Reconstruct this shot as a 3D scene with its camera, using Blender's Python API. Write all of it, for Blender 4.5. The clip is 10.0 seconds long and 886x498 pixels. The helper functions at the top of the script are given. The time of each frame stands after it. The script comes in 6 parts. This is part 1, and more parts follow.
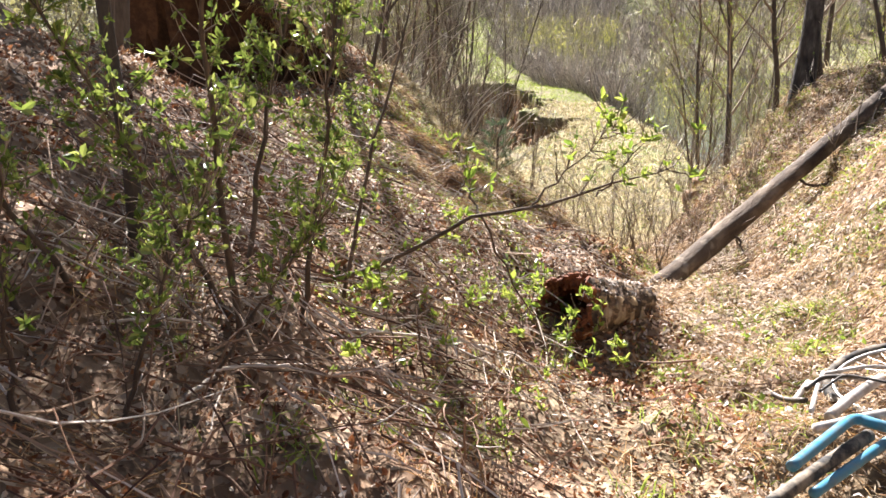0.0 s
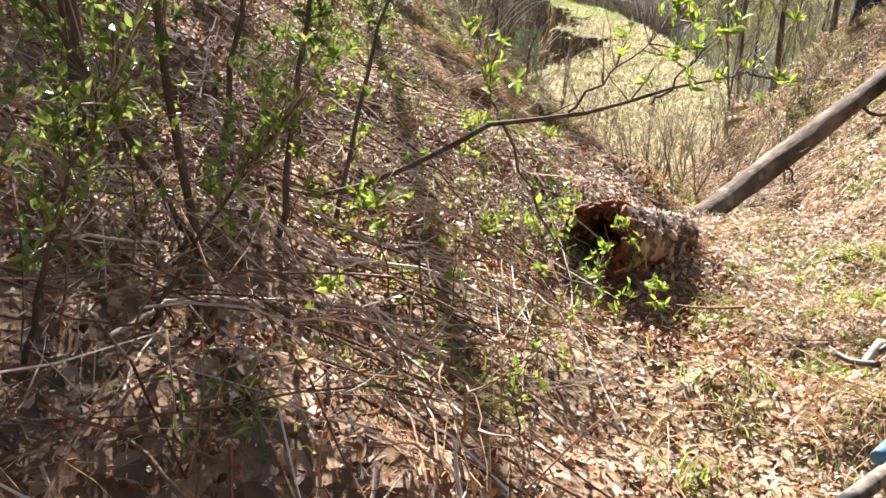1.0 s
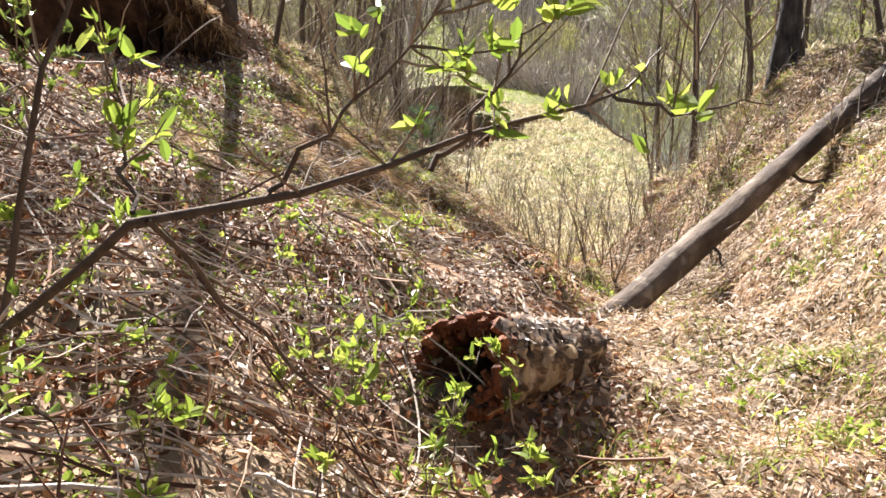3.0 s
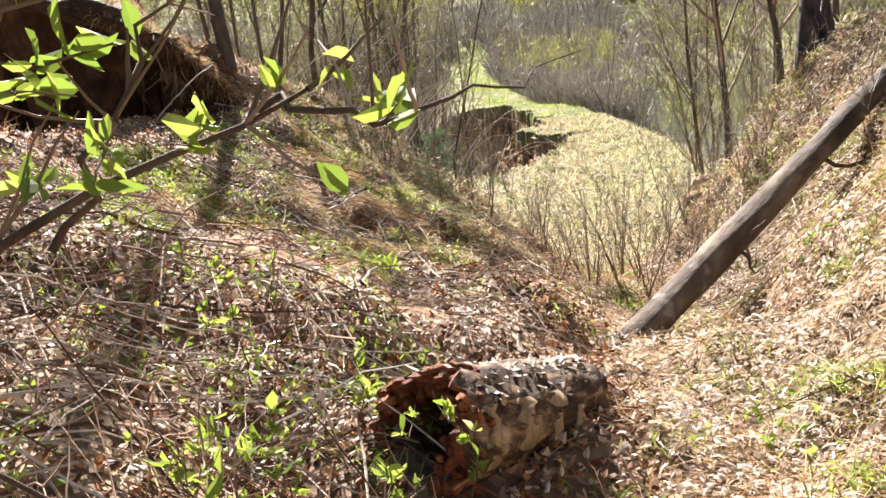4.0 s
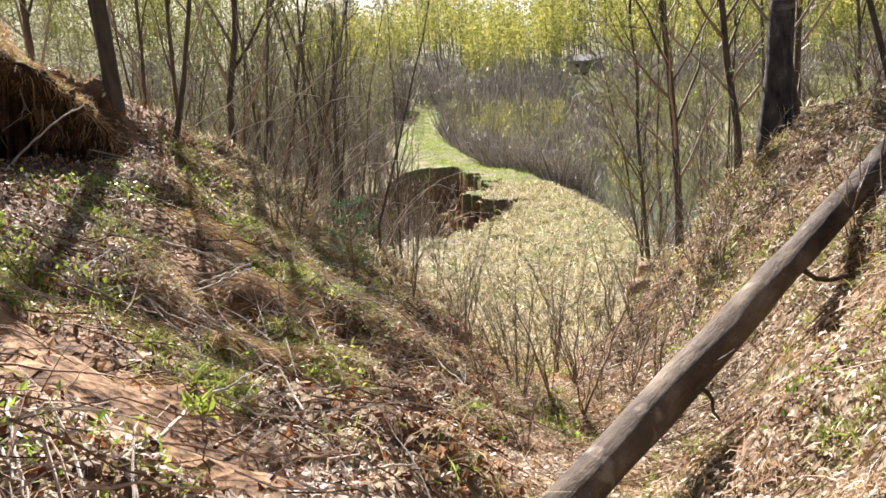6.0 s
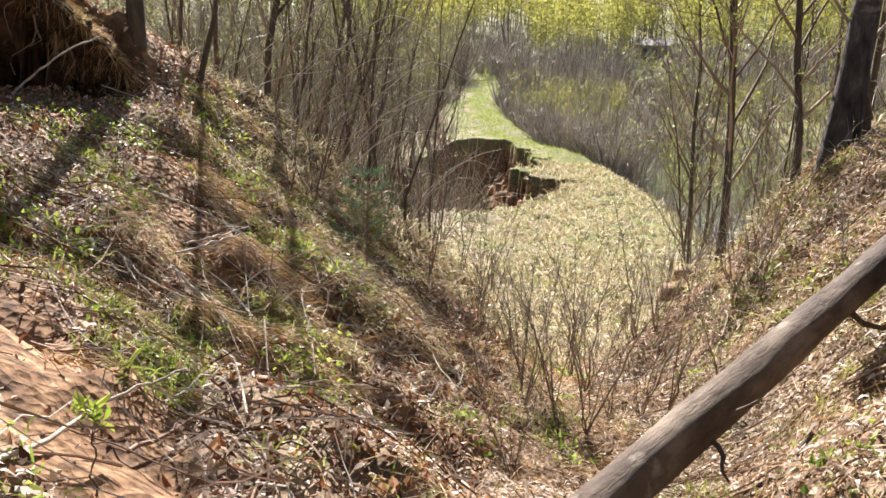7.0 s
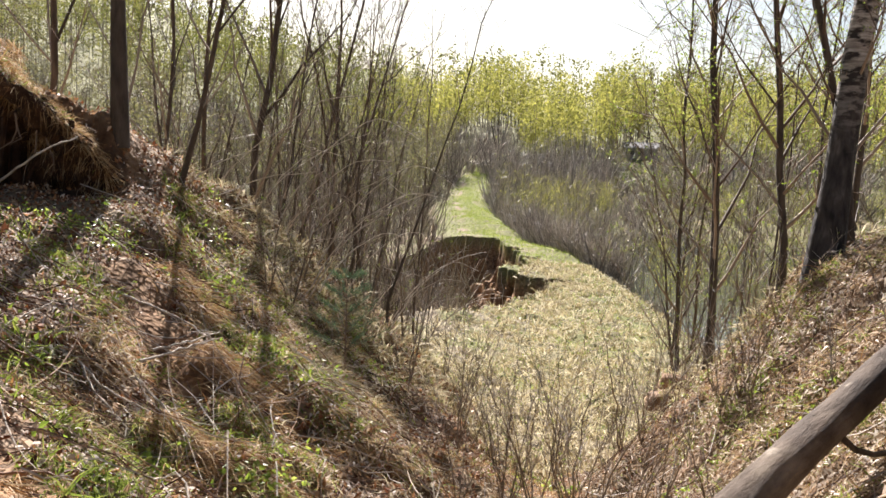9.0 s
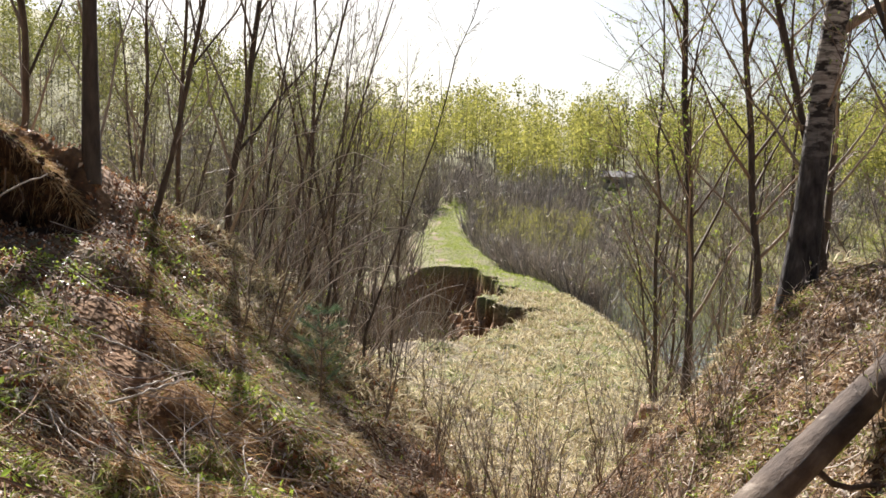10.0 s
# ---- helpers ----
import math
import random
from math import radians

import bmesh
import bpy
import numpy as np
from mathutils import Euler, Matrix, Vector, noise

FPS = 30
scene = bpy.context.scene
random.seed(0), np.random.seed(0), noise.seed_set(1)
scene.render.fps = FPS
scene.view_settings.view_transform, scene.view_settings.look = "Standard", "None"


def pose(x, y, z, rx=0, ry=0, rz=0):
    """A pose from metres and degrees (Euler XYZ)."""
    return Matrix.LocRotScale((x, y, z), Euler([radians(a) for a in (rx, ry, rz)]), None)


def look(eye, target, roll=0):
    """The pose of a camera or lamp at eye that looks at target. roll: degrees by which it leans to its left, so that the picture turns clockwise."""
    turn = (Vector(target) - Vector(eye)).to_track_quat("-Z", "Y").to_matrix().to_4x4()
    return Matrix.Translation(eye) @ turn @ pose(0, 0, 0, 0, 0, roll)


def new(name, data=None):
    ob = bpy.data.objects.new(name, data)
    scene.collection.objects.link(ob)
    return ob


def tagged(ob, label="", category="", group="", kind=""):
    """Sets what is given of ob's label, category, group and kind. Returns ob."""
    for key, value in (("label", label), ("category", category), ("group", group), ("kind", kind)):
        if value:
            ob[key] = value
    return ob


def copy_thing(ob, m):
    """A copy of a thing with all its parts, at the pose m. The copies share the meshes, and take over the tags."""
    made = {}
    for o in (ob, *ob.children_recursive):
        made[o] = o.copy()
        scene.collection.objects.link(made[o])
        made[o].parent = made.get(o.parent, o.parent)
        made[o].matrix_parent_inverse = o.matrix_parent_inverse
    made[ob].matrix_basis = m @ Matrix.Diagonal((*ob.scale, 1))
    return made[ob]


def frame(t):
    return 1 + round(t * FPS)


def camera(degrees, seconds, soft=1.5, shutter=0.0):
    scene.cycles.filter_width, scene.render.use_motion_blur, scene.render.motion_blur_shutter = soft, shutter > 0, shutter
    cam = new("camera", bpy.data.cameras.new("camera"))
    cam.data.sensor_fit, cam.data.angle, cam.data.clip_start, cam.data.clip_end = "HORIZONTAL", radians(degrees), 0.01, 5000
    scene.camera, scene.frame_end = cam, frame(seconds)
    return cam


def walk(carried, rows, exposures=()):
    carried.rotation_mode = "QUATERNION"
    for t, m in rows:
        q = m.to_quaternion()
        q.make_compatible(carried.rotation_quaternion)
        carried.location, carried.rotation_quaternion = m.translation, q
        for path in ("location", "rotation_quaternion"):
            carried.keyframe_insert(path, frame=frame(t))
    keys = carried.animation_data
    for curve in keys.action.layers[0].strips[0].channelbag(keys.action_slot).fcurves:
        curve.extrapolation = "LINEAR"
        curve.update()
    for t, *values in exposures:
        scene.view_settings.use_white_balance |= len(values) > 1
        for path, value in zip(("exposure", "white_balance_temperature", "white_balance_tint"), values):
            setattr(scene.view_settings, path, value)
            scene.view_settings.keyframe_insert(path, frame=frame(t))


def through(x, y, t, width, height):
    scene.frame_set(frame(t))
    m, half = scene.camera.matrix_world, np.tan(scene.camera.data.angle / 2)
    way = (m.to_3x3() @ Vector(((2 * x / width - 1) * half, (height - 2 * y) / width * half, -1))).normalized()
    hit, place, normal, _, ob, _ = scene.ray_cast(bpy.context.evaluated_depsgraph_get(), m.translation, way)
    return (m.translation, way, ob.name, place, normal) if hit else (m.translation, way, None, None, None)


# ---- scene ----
cam = camera(55.27, 10.0, soft=1.55)
# seconds, eye in metres, then turn to the left, tilt up and lean in degrees
WALK = [
    (0.0, -0.575, -3.941, 1.927, 4.69, -16.54, -1.88),
    (0.5, -0.616, -3.656, 1.835, 3.81, -18.21, 2.85),
    (1.0, -0.580, -3.398, 1.751, 6.39, -21.95, 0.20),
    (1.5, -0.532, -3.066, 1.702, 4.35, -20.67, -1.87),
    (2.0, -0.505, -2.756, 1.594, -1.81, -17.60, 3.68),
    (2.5, -0.357, -2.492, 1.476, 0.39, -13.45, 2.77),
    (2.7, -0.313, -2.382, 1.499, 0.79, -15.33, -0.03),
    (3.8, 0.029, -1.964, 1.419, 4.62, -16.66, -4.00),
    (4.0, 0.100, -1.847, 1.411, 6.17, -14.23, -8.62),
    (4.5, 0.169, -1.584, 1.414, 0.39, -13.27, -4.52),
    (5.0, 0.177, -1.311, 1.385, -3.01, -13.19, -0.47),
    (5.5, 0.271, -0.995, 1.337, -0.36, -10.98, -5.06),
    (5.7, 0.283, -0.886, 1.357, 1.55, -10.25, -6.08),
    (6.8, 0.401, -0.324, 1.355, 2.75, -13.44, 2.02),
    (7.0, 0.467, -0.248, 1.367, 5.01, -12.87, 1.54),
    (7.5, 0.593, -0.146, 1.404, 6.96, -10.85, -2.32),
    (8.0, 0.562, -0.126, 1.420, 5.20, -7.98, 1.23),
    (8.5, 0.541, -0.126, 1.419, 4.94, -6.64, 1.79),
    (9.0, 0.516, -0.104, 1.418, 4.51, -6.37, 2.53),
    (9.5, 0.516, -0.097, 1.427, 4.29, -5.58, 2.31),
    (10.0, 0.536, -0.077, 1.447, 3.14, -4.30, 2.05),
]
walk(cam, [(t, pose(x, y, z, 90 + tilt, 0, turn) @ pose(0, 0, 0, 0, 0, lean)) for t, x, y, z, turn, tilt, lean in WALK],
     [(0.0, 2.5), (2.5, 2.42), (4.5, 2.52), (5.5, 2.1), (7.0, 2.12), (8.0, 2.2), (9.0, 1.96), (10.0, 1.74)])

# ---------------------------------------------------------------- light
SUN_TURN, SUN_UP = 14.3, 37.5      # degrees to the left of +y, and above the horizon
to_sun = Vector((-math.sin(radians(SUN_TURN)) * math.cos(radians(SUN_UP)), math.cos(radians(SUN_TURN)) * math.cos(radians(SUN_UP)), math.sin(radians(SUN_UP))))
world = bpy.data.worlds.new("world")
scene.world = world
world.use_nodes = True
wn = world.node_tree
sky = wn.nodes.new("ShaderNodeTexSky")
sky.sky_type = "NISHITA"
sky.sun_disc = False
sky.sun_elevation, sky.sun_rotation = radians(SUN_UP), radians(-SUN_TURN)
sky.air_density, sky.dust_density = 1.0, 2.0
wn.links.new(sky.outputs[0], wn.nodes["Background"].inputs[0])
wn.nodes["Background"].inputs[1].default_value = 0.032
sun = new("sun", bpy.data.lights.new("sun", "SUN"))
sun.data.energy, sun.data.angle, sun.data.color = 5.0, radians(0.53), (1.0, 0.925, 0.895)
sun.matrix_world = look(tuple(to_sun * 60), (0, 0, 0))

# ---------------------------------------------------------------- mesh helpers
rng = np.random.default_rng(7)


def unit(v):
    return v / np.maximum(np.linalg.norm(v, axis=-1, keepdims=True), 1e-9)


def mesh_of(name, verts, faces, smooth=False):
    """A mesh from an array of places and one of quads or triangles."""
    me = bpy.data.meshes.new(name)
    verts, faces = np.asarray(verts, np.float32), np.asarray(faces, np.int32)
    n, k = faces.shape
    me.vertices.add(len(verts))
    me.vertices.foreach_set("co", verts.ravel())
    me.loops.add(n * k)
    me.loops.foreach_set("vertex_index", faces.ravel())
    me.polygons.add(n)
    me.polygons.foreach_set("loop_start", np.arange(0, n * k, k, dtype=np.int32))
    me.polygons.foreach_set("use_smooth", np.full(n, smooth))
    me.update(calc_edges=True)
    return me


def joined(*pieces):
    """Several (verts, faces) as one."""
    vs, fs, at = [], [], 0
    for v, f in pieces:
        vs.append(np.asarray(v, float).reshape(-1, 3))
        fs.append(np.asarray(f) + at)
        at += len(vs[-1])
    return np.concatenate(vs), np.concatenate(fs)


def part(name, shape, material, parent=None, label="", smooth=False):
    """One mesh object, from a bmesh or from (verts, faces), under a thing or a part."""
    if isinstance(shape, bmesh.types.BMesh):
        me = bpy.data.meshes.new(name)
        if smooth:
            for f in shape.faces:
                f.smooth = True
        shape.to_mesh(me)
        shape.free()
    else:
        me = mesh_of(name, shape[0], shape[1], smooth)
    me.materials.append(material)
    ob = new(name, me)
    if parent is not None:
        ob.parent = parent
    return tagged(ob, label)


def thing(name, at, label, category, group="", turn=0.0, kind=""):
    ob = new(name)
    ob.empty_display_size = 0.1
    ob.matrix_basis = pose(at[0], at[1], at[2], 0, 0, turn)
    return tagged(ob, label, category, group, kind)


def tubes(c, r, sides=5):
    """Tubes along centre lines c (n, k, 3) with radii r (n, k), as (verts, faces)."""
    c, r = np.asarray(c, float), np.asarray(r, float)
    n, k, _ = c.shape
    t = unit(np.gradient(c, axis=1))
    ref = np.where((abs(t.mean(1)[:, 2]) > 0.8)[:, None], (1.0, 0.13, 0.05), (0.07, 0.11, 1.0))[:, None, :]
    a = unit(np.cross(t, np.broadcast_to(ref, t.shape)))
    b = np.cross(t, a)
    w = np.arange(sides) * 2 * np.pi / sides
    v = c[:, :, None] + r[:, :, None, None] * (np.cos(w)[:, None] * a[:, :, None] + np.sin(w)[:, None] * b[:, :, None])
    i = np.arange(n)[:, None, None] * k * sides + np.arange(k - 1)[None, :, None] * sides
    j, j2 = np.arange(sides), (np.arange(sides) + 1) % sides
    f = np.stack([i + j, i + j2, i + sides + j2, i + sides + j], -1)
    return v.reshape(-1, 3), f.reshape(-1, 4)


def leaf_quads(p, d, side, length, width, bend=0.15):
    """Folded four-cornered leaves: base p, direction d, breadth along side; as (verts, faces)."""
    d, side = unit(d), unit(side)
    up = unit(np.cross(side, d))
    L, W = np.asarray(length)[:, None], np.asarray(width)[:, None]
    m = p + d * L * 0.45
    v = np.stack([p, m + side * W * 0.5 + up * W * bend, p + d * L - up * L * bend * 0.8, m - side * W * 0.5 + up * W * bend], 1)
    return v.reshape(-1, 3), np.arange(len(p) * 4).reshape(-1, 4)


def oval_leaves(p, d, side, length, width, bend=0.15):
    """Six-cornered leaves folded along the midrib, as (verts, faces)."""
    d, side = unit(d), unit(side)
    up = unit(np.cross(side, d))
    L, W = np.asarray(length)[:, None], np.asarray(width)[:, None]
    tip = p + d * L - up * L * bend * 0.8
    v = np.stack([p, p + d * L * 0.3 + side * W * 0.5 + up * W * bend, p + d * L * 0.7 + side * W * 0.42 + up * (W - 0.4 * L) * bend, tip,
                  p + d * L * 0.7 - side * W * 0.42 + up * (W - 0.4 * L) * bend, p + d * L * 0.3 - side * W * 0.5 + up * W * bend], 1)
    f = np.arange(len(p))[:, None, None] * 6 + np.array([[0, 1, 2, 3], [0, 3, 4, 5]])
    return v.reshape(-1, 3), f.reshape(-1, 4)


def broad_leaves(p, d, side, length, width, bend=0.12):
    """Leaves of eight corners with a folded midrib and a drooping tip."""
    d, side = unit(d), unit(side)
    up = unit(np.cross(side, d))
    L, W = np.asarray(length)[:, None], np.asarray(width)[:, None]
    v = []
    for u, w in ((0, 0.06), (0.28, 0.42), (0.62, 0.44), (1.0, 0.03)):
        mid = p + d * L * u - up * L * bend * u * u
        v += [mid + side * W * w + up * W * w * 0.5, mid, mid - side * W * w + up * W * w * 0.5]
    v = np.stack(v, 1)
    q = np.array([[3 * s + j, 3 * s + j + 1, 3 * s + j + 4, 3 * s + j + 3] for s in range(3) for j in range(2)])
    f = np.arange(len(p))[:, None, None] * 12 + q
    return v.reshape(-1, 3), f.reshape(-1, 4)


def any_dirs(n, up=0.0, gen=rng):
    d = gen.normal(size=(n, 3))
    d[:, 2] += up
    return unit(d)


def smooth(a, b, x):
    s = np.clip((x - a) / (b - a), 0, 1)
    return s * s * (3 - 2 * s)


waves = np.random.default_rng(3)
W_DIR = waves.uniform(0, 2 * np.pi, (6, 7))
W_PHASE = waves.uniform(0, 2 * np.pi, (6, 7))
W_FREQ = waves.uniform(0.7, 1.4, (6, 7))


def rough(x, y, size, octaves=3, seed=0):
    """Smooth unevenness of about -1 to 1, with lumps of that size in metres."""
    out, amp = 0.0, 1.0
    for o in range(octaves):
        k = 2 * np.pi / (size / 2.1**o)
        for n in range(7):
            i = (o + seed) % 6
            a, ph = W_DIR[i, n] + seed, W_PHASE[i, n] + 1.7 * seed
            out = out + amp / 3.2 * np.sin(k * W_FREQ[i, n] * (x * math.cos(a) + y * math.sin(a)) + ph)
        amp *= 0.5
    return out


# ---------------------------------------------------------------- lie of the land
BED_Y = [-30, -6, -4, -2, 0, 1, 2, 3, 4.3, 6, 8, 12, 20, 30, 45, 63, 100, 130, 150, 180, 260, 700, 1500]
BED_Z = [2.5, 0.65, 0.45, 0.22, 0.02, -0.02, -0.22, -0.52, -0.8, -1.2, -1.75, -2.6, -3.4, -3.9, -4.2, -4.2, -2.8, -0.5, 1.5, 6, 16, 40, 60]
MID_Y = [-6, -2, 0, 1, 2, 3, 6, 10, 20, 30, 41, 47, 51, 57, 63, 70, 84, 102, 123, 154, 300]
MID_X = [0.1, 0.25, 0.35, 0.5, 0.7, 0.95, 0.95, 0.9, 1.5, 2.6, 3.6, 3.3, 2.4, 0.6, -1.6, -2.5, -4.05, -4.5, -4.7, -4.7, -4]
LEFT_Y, LEFT_W = [6, 10, 20, 30, 47, 57, 63, 70, 84, 102, 123, 154], [6, 3.6, 4.6, 5.6, 5.6, 4.0, 2.7, 2.3, 1.5, 1.7, 2.1, 5]
RIGHT_Y, RIGHT_W = [6, 12, 20, 25, 33, 41, 47, 57, 63, 70, 84, 102, 123, 154], [9, 5.5, 4.2, 3.7, 2.9, 1.55, 1.55, 1.6, 2.6, 2.3, 1.45, 1.7, 2.1, 5]
RIM_Y = [24, 26.5, 28.7, 29.8, 32.2, 35, 38.1, 39.6, 40.3, 43, 46.2, 51.6, 56.4, 57.7, 59, 61]
RIM_X = [-9, -3.0, -0.6, 0.4, 1.2, 2.3, 3.2, 1.9, 0.8, 0.7, 2.0, 1.1, 0.0, -1.5, -4.5, -9]


def washout(x, y):
    """How deep the crater is washed out of the dam, 0 to 1."""
    edge = 0.42 * rough(x, y, 2.4, 4, 2) + 0.2 * rough(x, y, 0.9, 2, 3)
    inside = np.interp(y + 0.5 * edge, RIM_Y, RIM_X) - x + edge
    return 0.26 * smooth(0.0, 0.22, inside) + 0.2 * smooth(0.4, 0.75, inside + 0.9 * edge) + 0.2 * smooth(0.9, 1.4, inside - 0.8 * edge) + 0.34 * smooth(1.4, 3.6, inside)


def land(x, y):
    """Height of the ground."""
    x, y = np.asarray(x, float), np.asarray(y, float)
    bed, mid = np.interp(y, BED_Y, BED_Z), np.interp(y, MID_Y, MID_X)
    soft = lambda v, w: w * np.logaddexp(0, v / w)
    # west bank: a long litter slope, and above it a scarp that faces south, with the turf hanging over
    d = mid - x
    pitch = np.interp(y, [3.2, 4.5, 6.3, 7.5, 9], [0.43, 0.52, 0.73, 0.84, 1.0])
    west = pitch * soft(d - 0.2, 0.12) + 0.2 * soft(d - 2.6, 0.15)
    scarp = smooth(6.0, 6.14, y + 0.12 * rough(x, y, 1.1, 3, 2) + 0.25 * (x + 2.3)) * (1 - smooth(6.6, 7.8, y))
    west = west + scarp * (np.clip(3.0 * (-2.58 - x + 0.05 * rough(x, y, 0.5, 2, 1)), 0, 1.15) + np.clip(0.5 * (-2.9 - x), 0, 0.4))
    crest = np.interp(y, [-6, 0, 1.5, 2.6, 5, 6.4, 7, 8, 9.5, 11.5, 14], [3.2, 2.8, 2.0, 1.15, 1.0, 1.0, 0.8, 0.6, 0.1, -1.4, -2.6]) - 0.25 * soft(-2.6 - x, 0.3) * smooth(5.5, 8, y) - bed
    behind = smooth(6.0, 6.14, y + 0.12 * rough(x, y, 1.1, 3, 2) + 0.25 * (x + 2.3)) * (1 - smooth(6.6, 9.0, y))
    crest = crest + behind * (0.65 + np.minimum(0.5 * soft(-2.9 - x, 0.12), 0.5))
    west = crest - soft(crest - west, 0.10)
    west *= 1 - smooth(9.5, 13.0, y)
    # east bank: a narrow flat bed, then a steep slope and a shelf
    toe = np.interp(y, [-4, 0, 1.2, 2.5, 3.2, 4.2, 5.2, 6.3, 7.2, 9], [1.0, 0.9, 0.75, 0.45, 0.5, 0.65, 0.55, 0.25, 0.5, 0.9])
    e = x - mid
    east = 0.1 * soft(e - 0.1, 0.1) + 1.15 * soft(e - toe, 0.12)
    top = np.interp(y, [-6, 0, 3, 6.5, 9, 12], [2.6, 2.3, 2.0, 2.25, 2.5, 2.5]) + 0.12 * np.maximum(x - 3, 0)
    east = top - soft(top - east, 0.15)
    east *= 1 - 0.75 * smooth(9.0, 9.5, y + 0.25 * rough(x, y, 0.8, 3, 2)) - 0.25 * smooth(8.6, 12.0, y)
    # ribs and runnels down the west slope
    rib = smooth(0.25, 0.8, d) * (1 - smooth(2.2, 2.7, d)) * smooth(1.2, 2.2, y) * (1 - smooth(7, 8.5, y))
    across, down = 0.62 * x + 0.78 * y, 0.78 * x - 0.62 * y
    west = west + rib * (0.11 * rough(0.3 * down, across, 1.25, 2, 2) - 0.05 * np.abs(rough(0.3 * down, across, 0.62, 2, 4)) + 0.02 * rough(x, y, 0.4, 2, 1))
    east = east + smooth(0.2, 0.9, e - toe) * (0.05 * rough(0.3 * x, y + 0.3 * x, 0.9, 2, 3) - 0.04 * np.abs(rough(0.4 * x, y + 0.3 * x, 0.5, 2, 1))) * (1 - smooth(8, 9, y))
    z = bed + west + east
    # the hollow in which the fallen trunk lies
    s = np.clip(((x - 0.5) * 3.84 + (y - 2.0) * 4.0) / 30.75, 0, 1.35)
    off = np.hypot(x - 0.5 - 3.84 * s, y - 2.0 - 4.0 * s)
    bedding = -0.16 + 1.56 * s - 0.09 - 0.05 * s + 1.05 * soft(off - 0.26, 0.06) + 20 * smooth(0.12, 0.0, s)
    z = bedding - soft(bedding - z, 0.05)
    # both sides of the dam fall away
    fall = smooth(6.5, 10, y) * 0.62 * soft(-e - np.interp(y, LEFT_Y, LEFT_W), 0.3)
    fall = fall + smooth(9, 14, y) * 0.75 * soft(e - np.interp(y, RIGHT_Y, RIGHT_W), 0.25)
    z = z - fall - 4.4 * washout(x, y) * smooth(24, 26, y) * (1 - smooth(60, 62, y))
    # the valley floor and the far slopes
    floor = np.interp(y, [-40, 0, 80, 115, 150, 260, 700, 1500], [-5.5, -6.2, -7, -4.5, 0, 15, 45, 60])
    floor = floor - 2.0 * smooth(5, 9, x) * (1 - smooth(36, 50, x)) * smooth(10, 16, y) * (1 - smooth(75, 95, y))
    floor = floor - 1.8 * smooth(5, 1, x) * smooth(22, 27, y) * (1 - smooth(60, 66, y))
    floor = floor + 0.26 * soft(-x - 34, 3) + 0.12 * soft(x - 55, 3)
    z = floor + soft(z - floor, 0.25)
    near = smooth(60, 14, np.hypot(x, y - 5))
    z = z + near * (0.05 * rough(x, y, 0.9, 4, 1) + 0.012 * rough(x, y, 0.28, 2, 0) + 0.06 * rough(x, y, 2.7, 2, 3)) + (1 - near) * 0.15 * rough(x, y, 9, 3, 5)
    return z


BARE = ((-1.55, 2.5, 0.36), (-1.25, 2.2, 0.36), (-0.98, 2.0, 0.33), (-0.75, 1.85, 0.3), (-0.5, 1.62, 0.24),
        (-1.72, 4.8, 0.2), (-1.43, 4.5, 0.2), (-1.14, 4.25, 0.2), (-1.75, 5.4, 0.25), (-1.3, 6.2, 0.25))


def bare(x, y):
    """How bare the sandy spots of the west slope are, 0 to about 1."""
    return sum(np.exp(-(((x - cx) ** 2 + (y - cy) ** 2) / r**2) ** 1.5) for cx, cy, r in BARE)


def ground_at(x, y):
    return float(land(np.array([x]), np.array([y]))[0])

# ---------------------------------------------------------------- materials


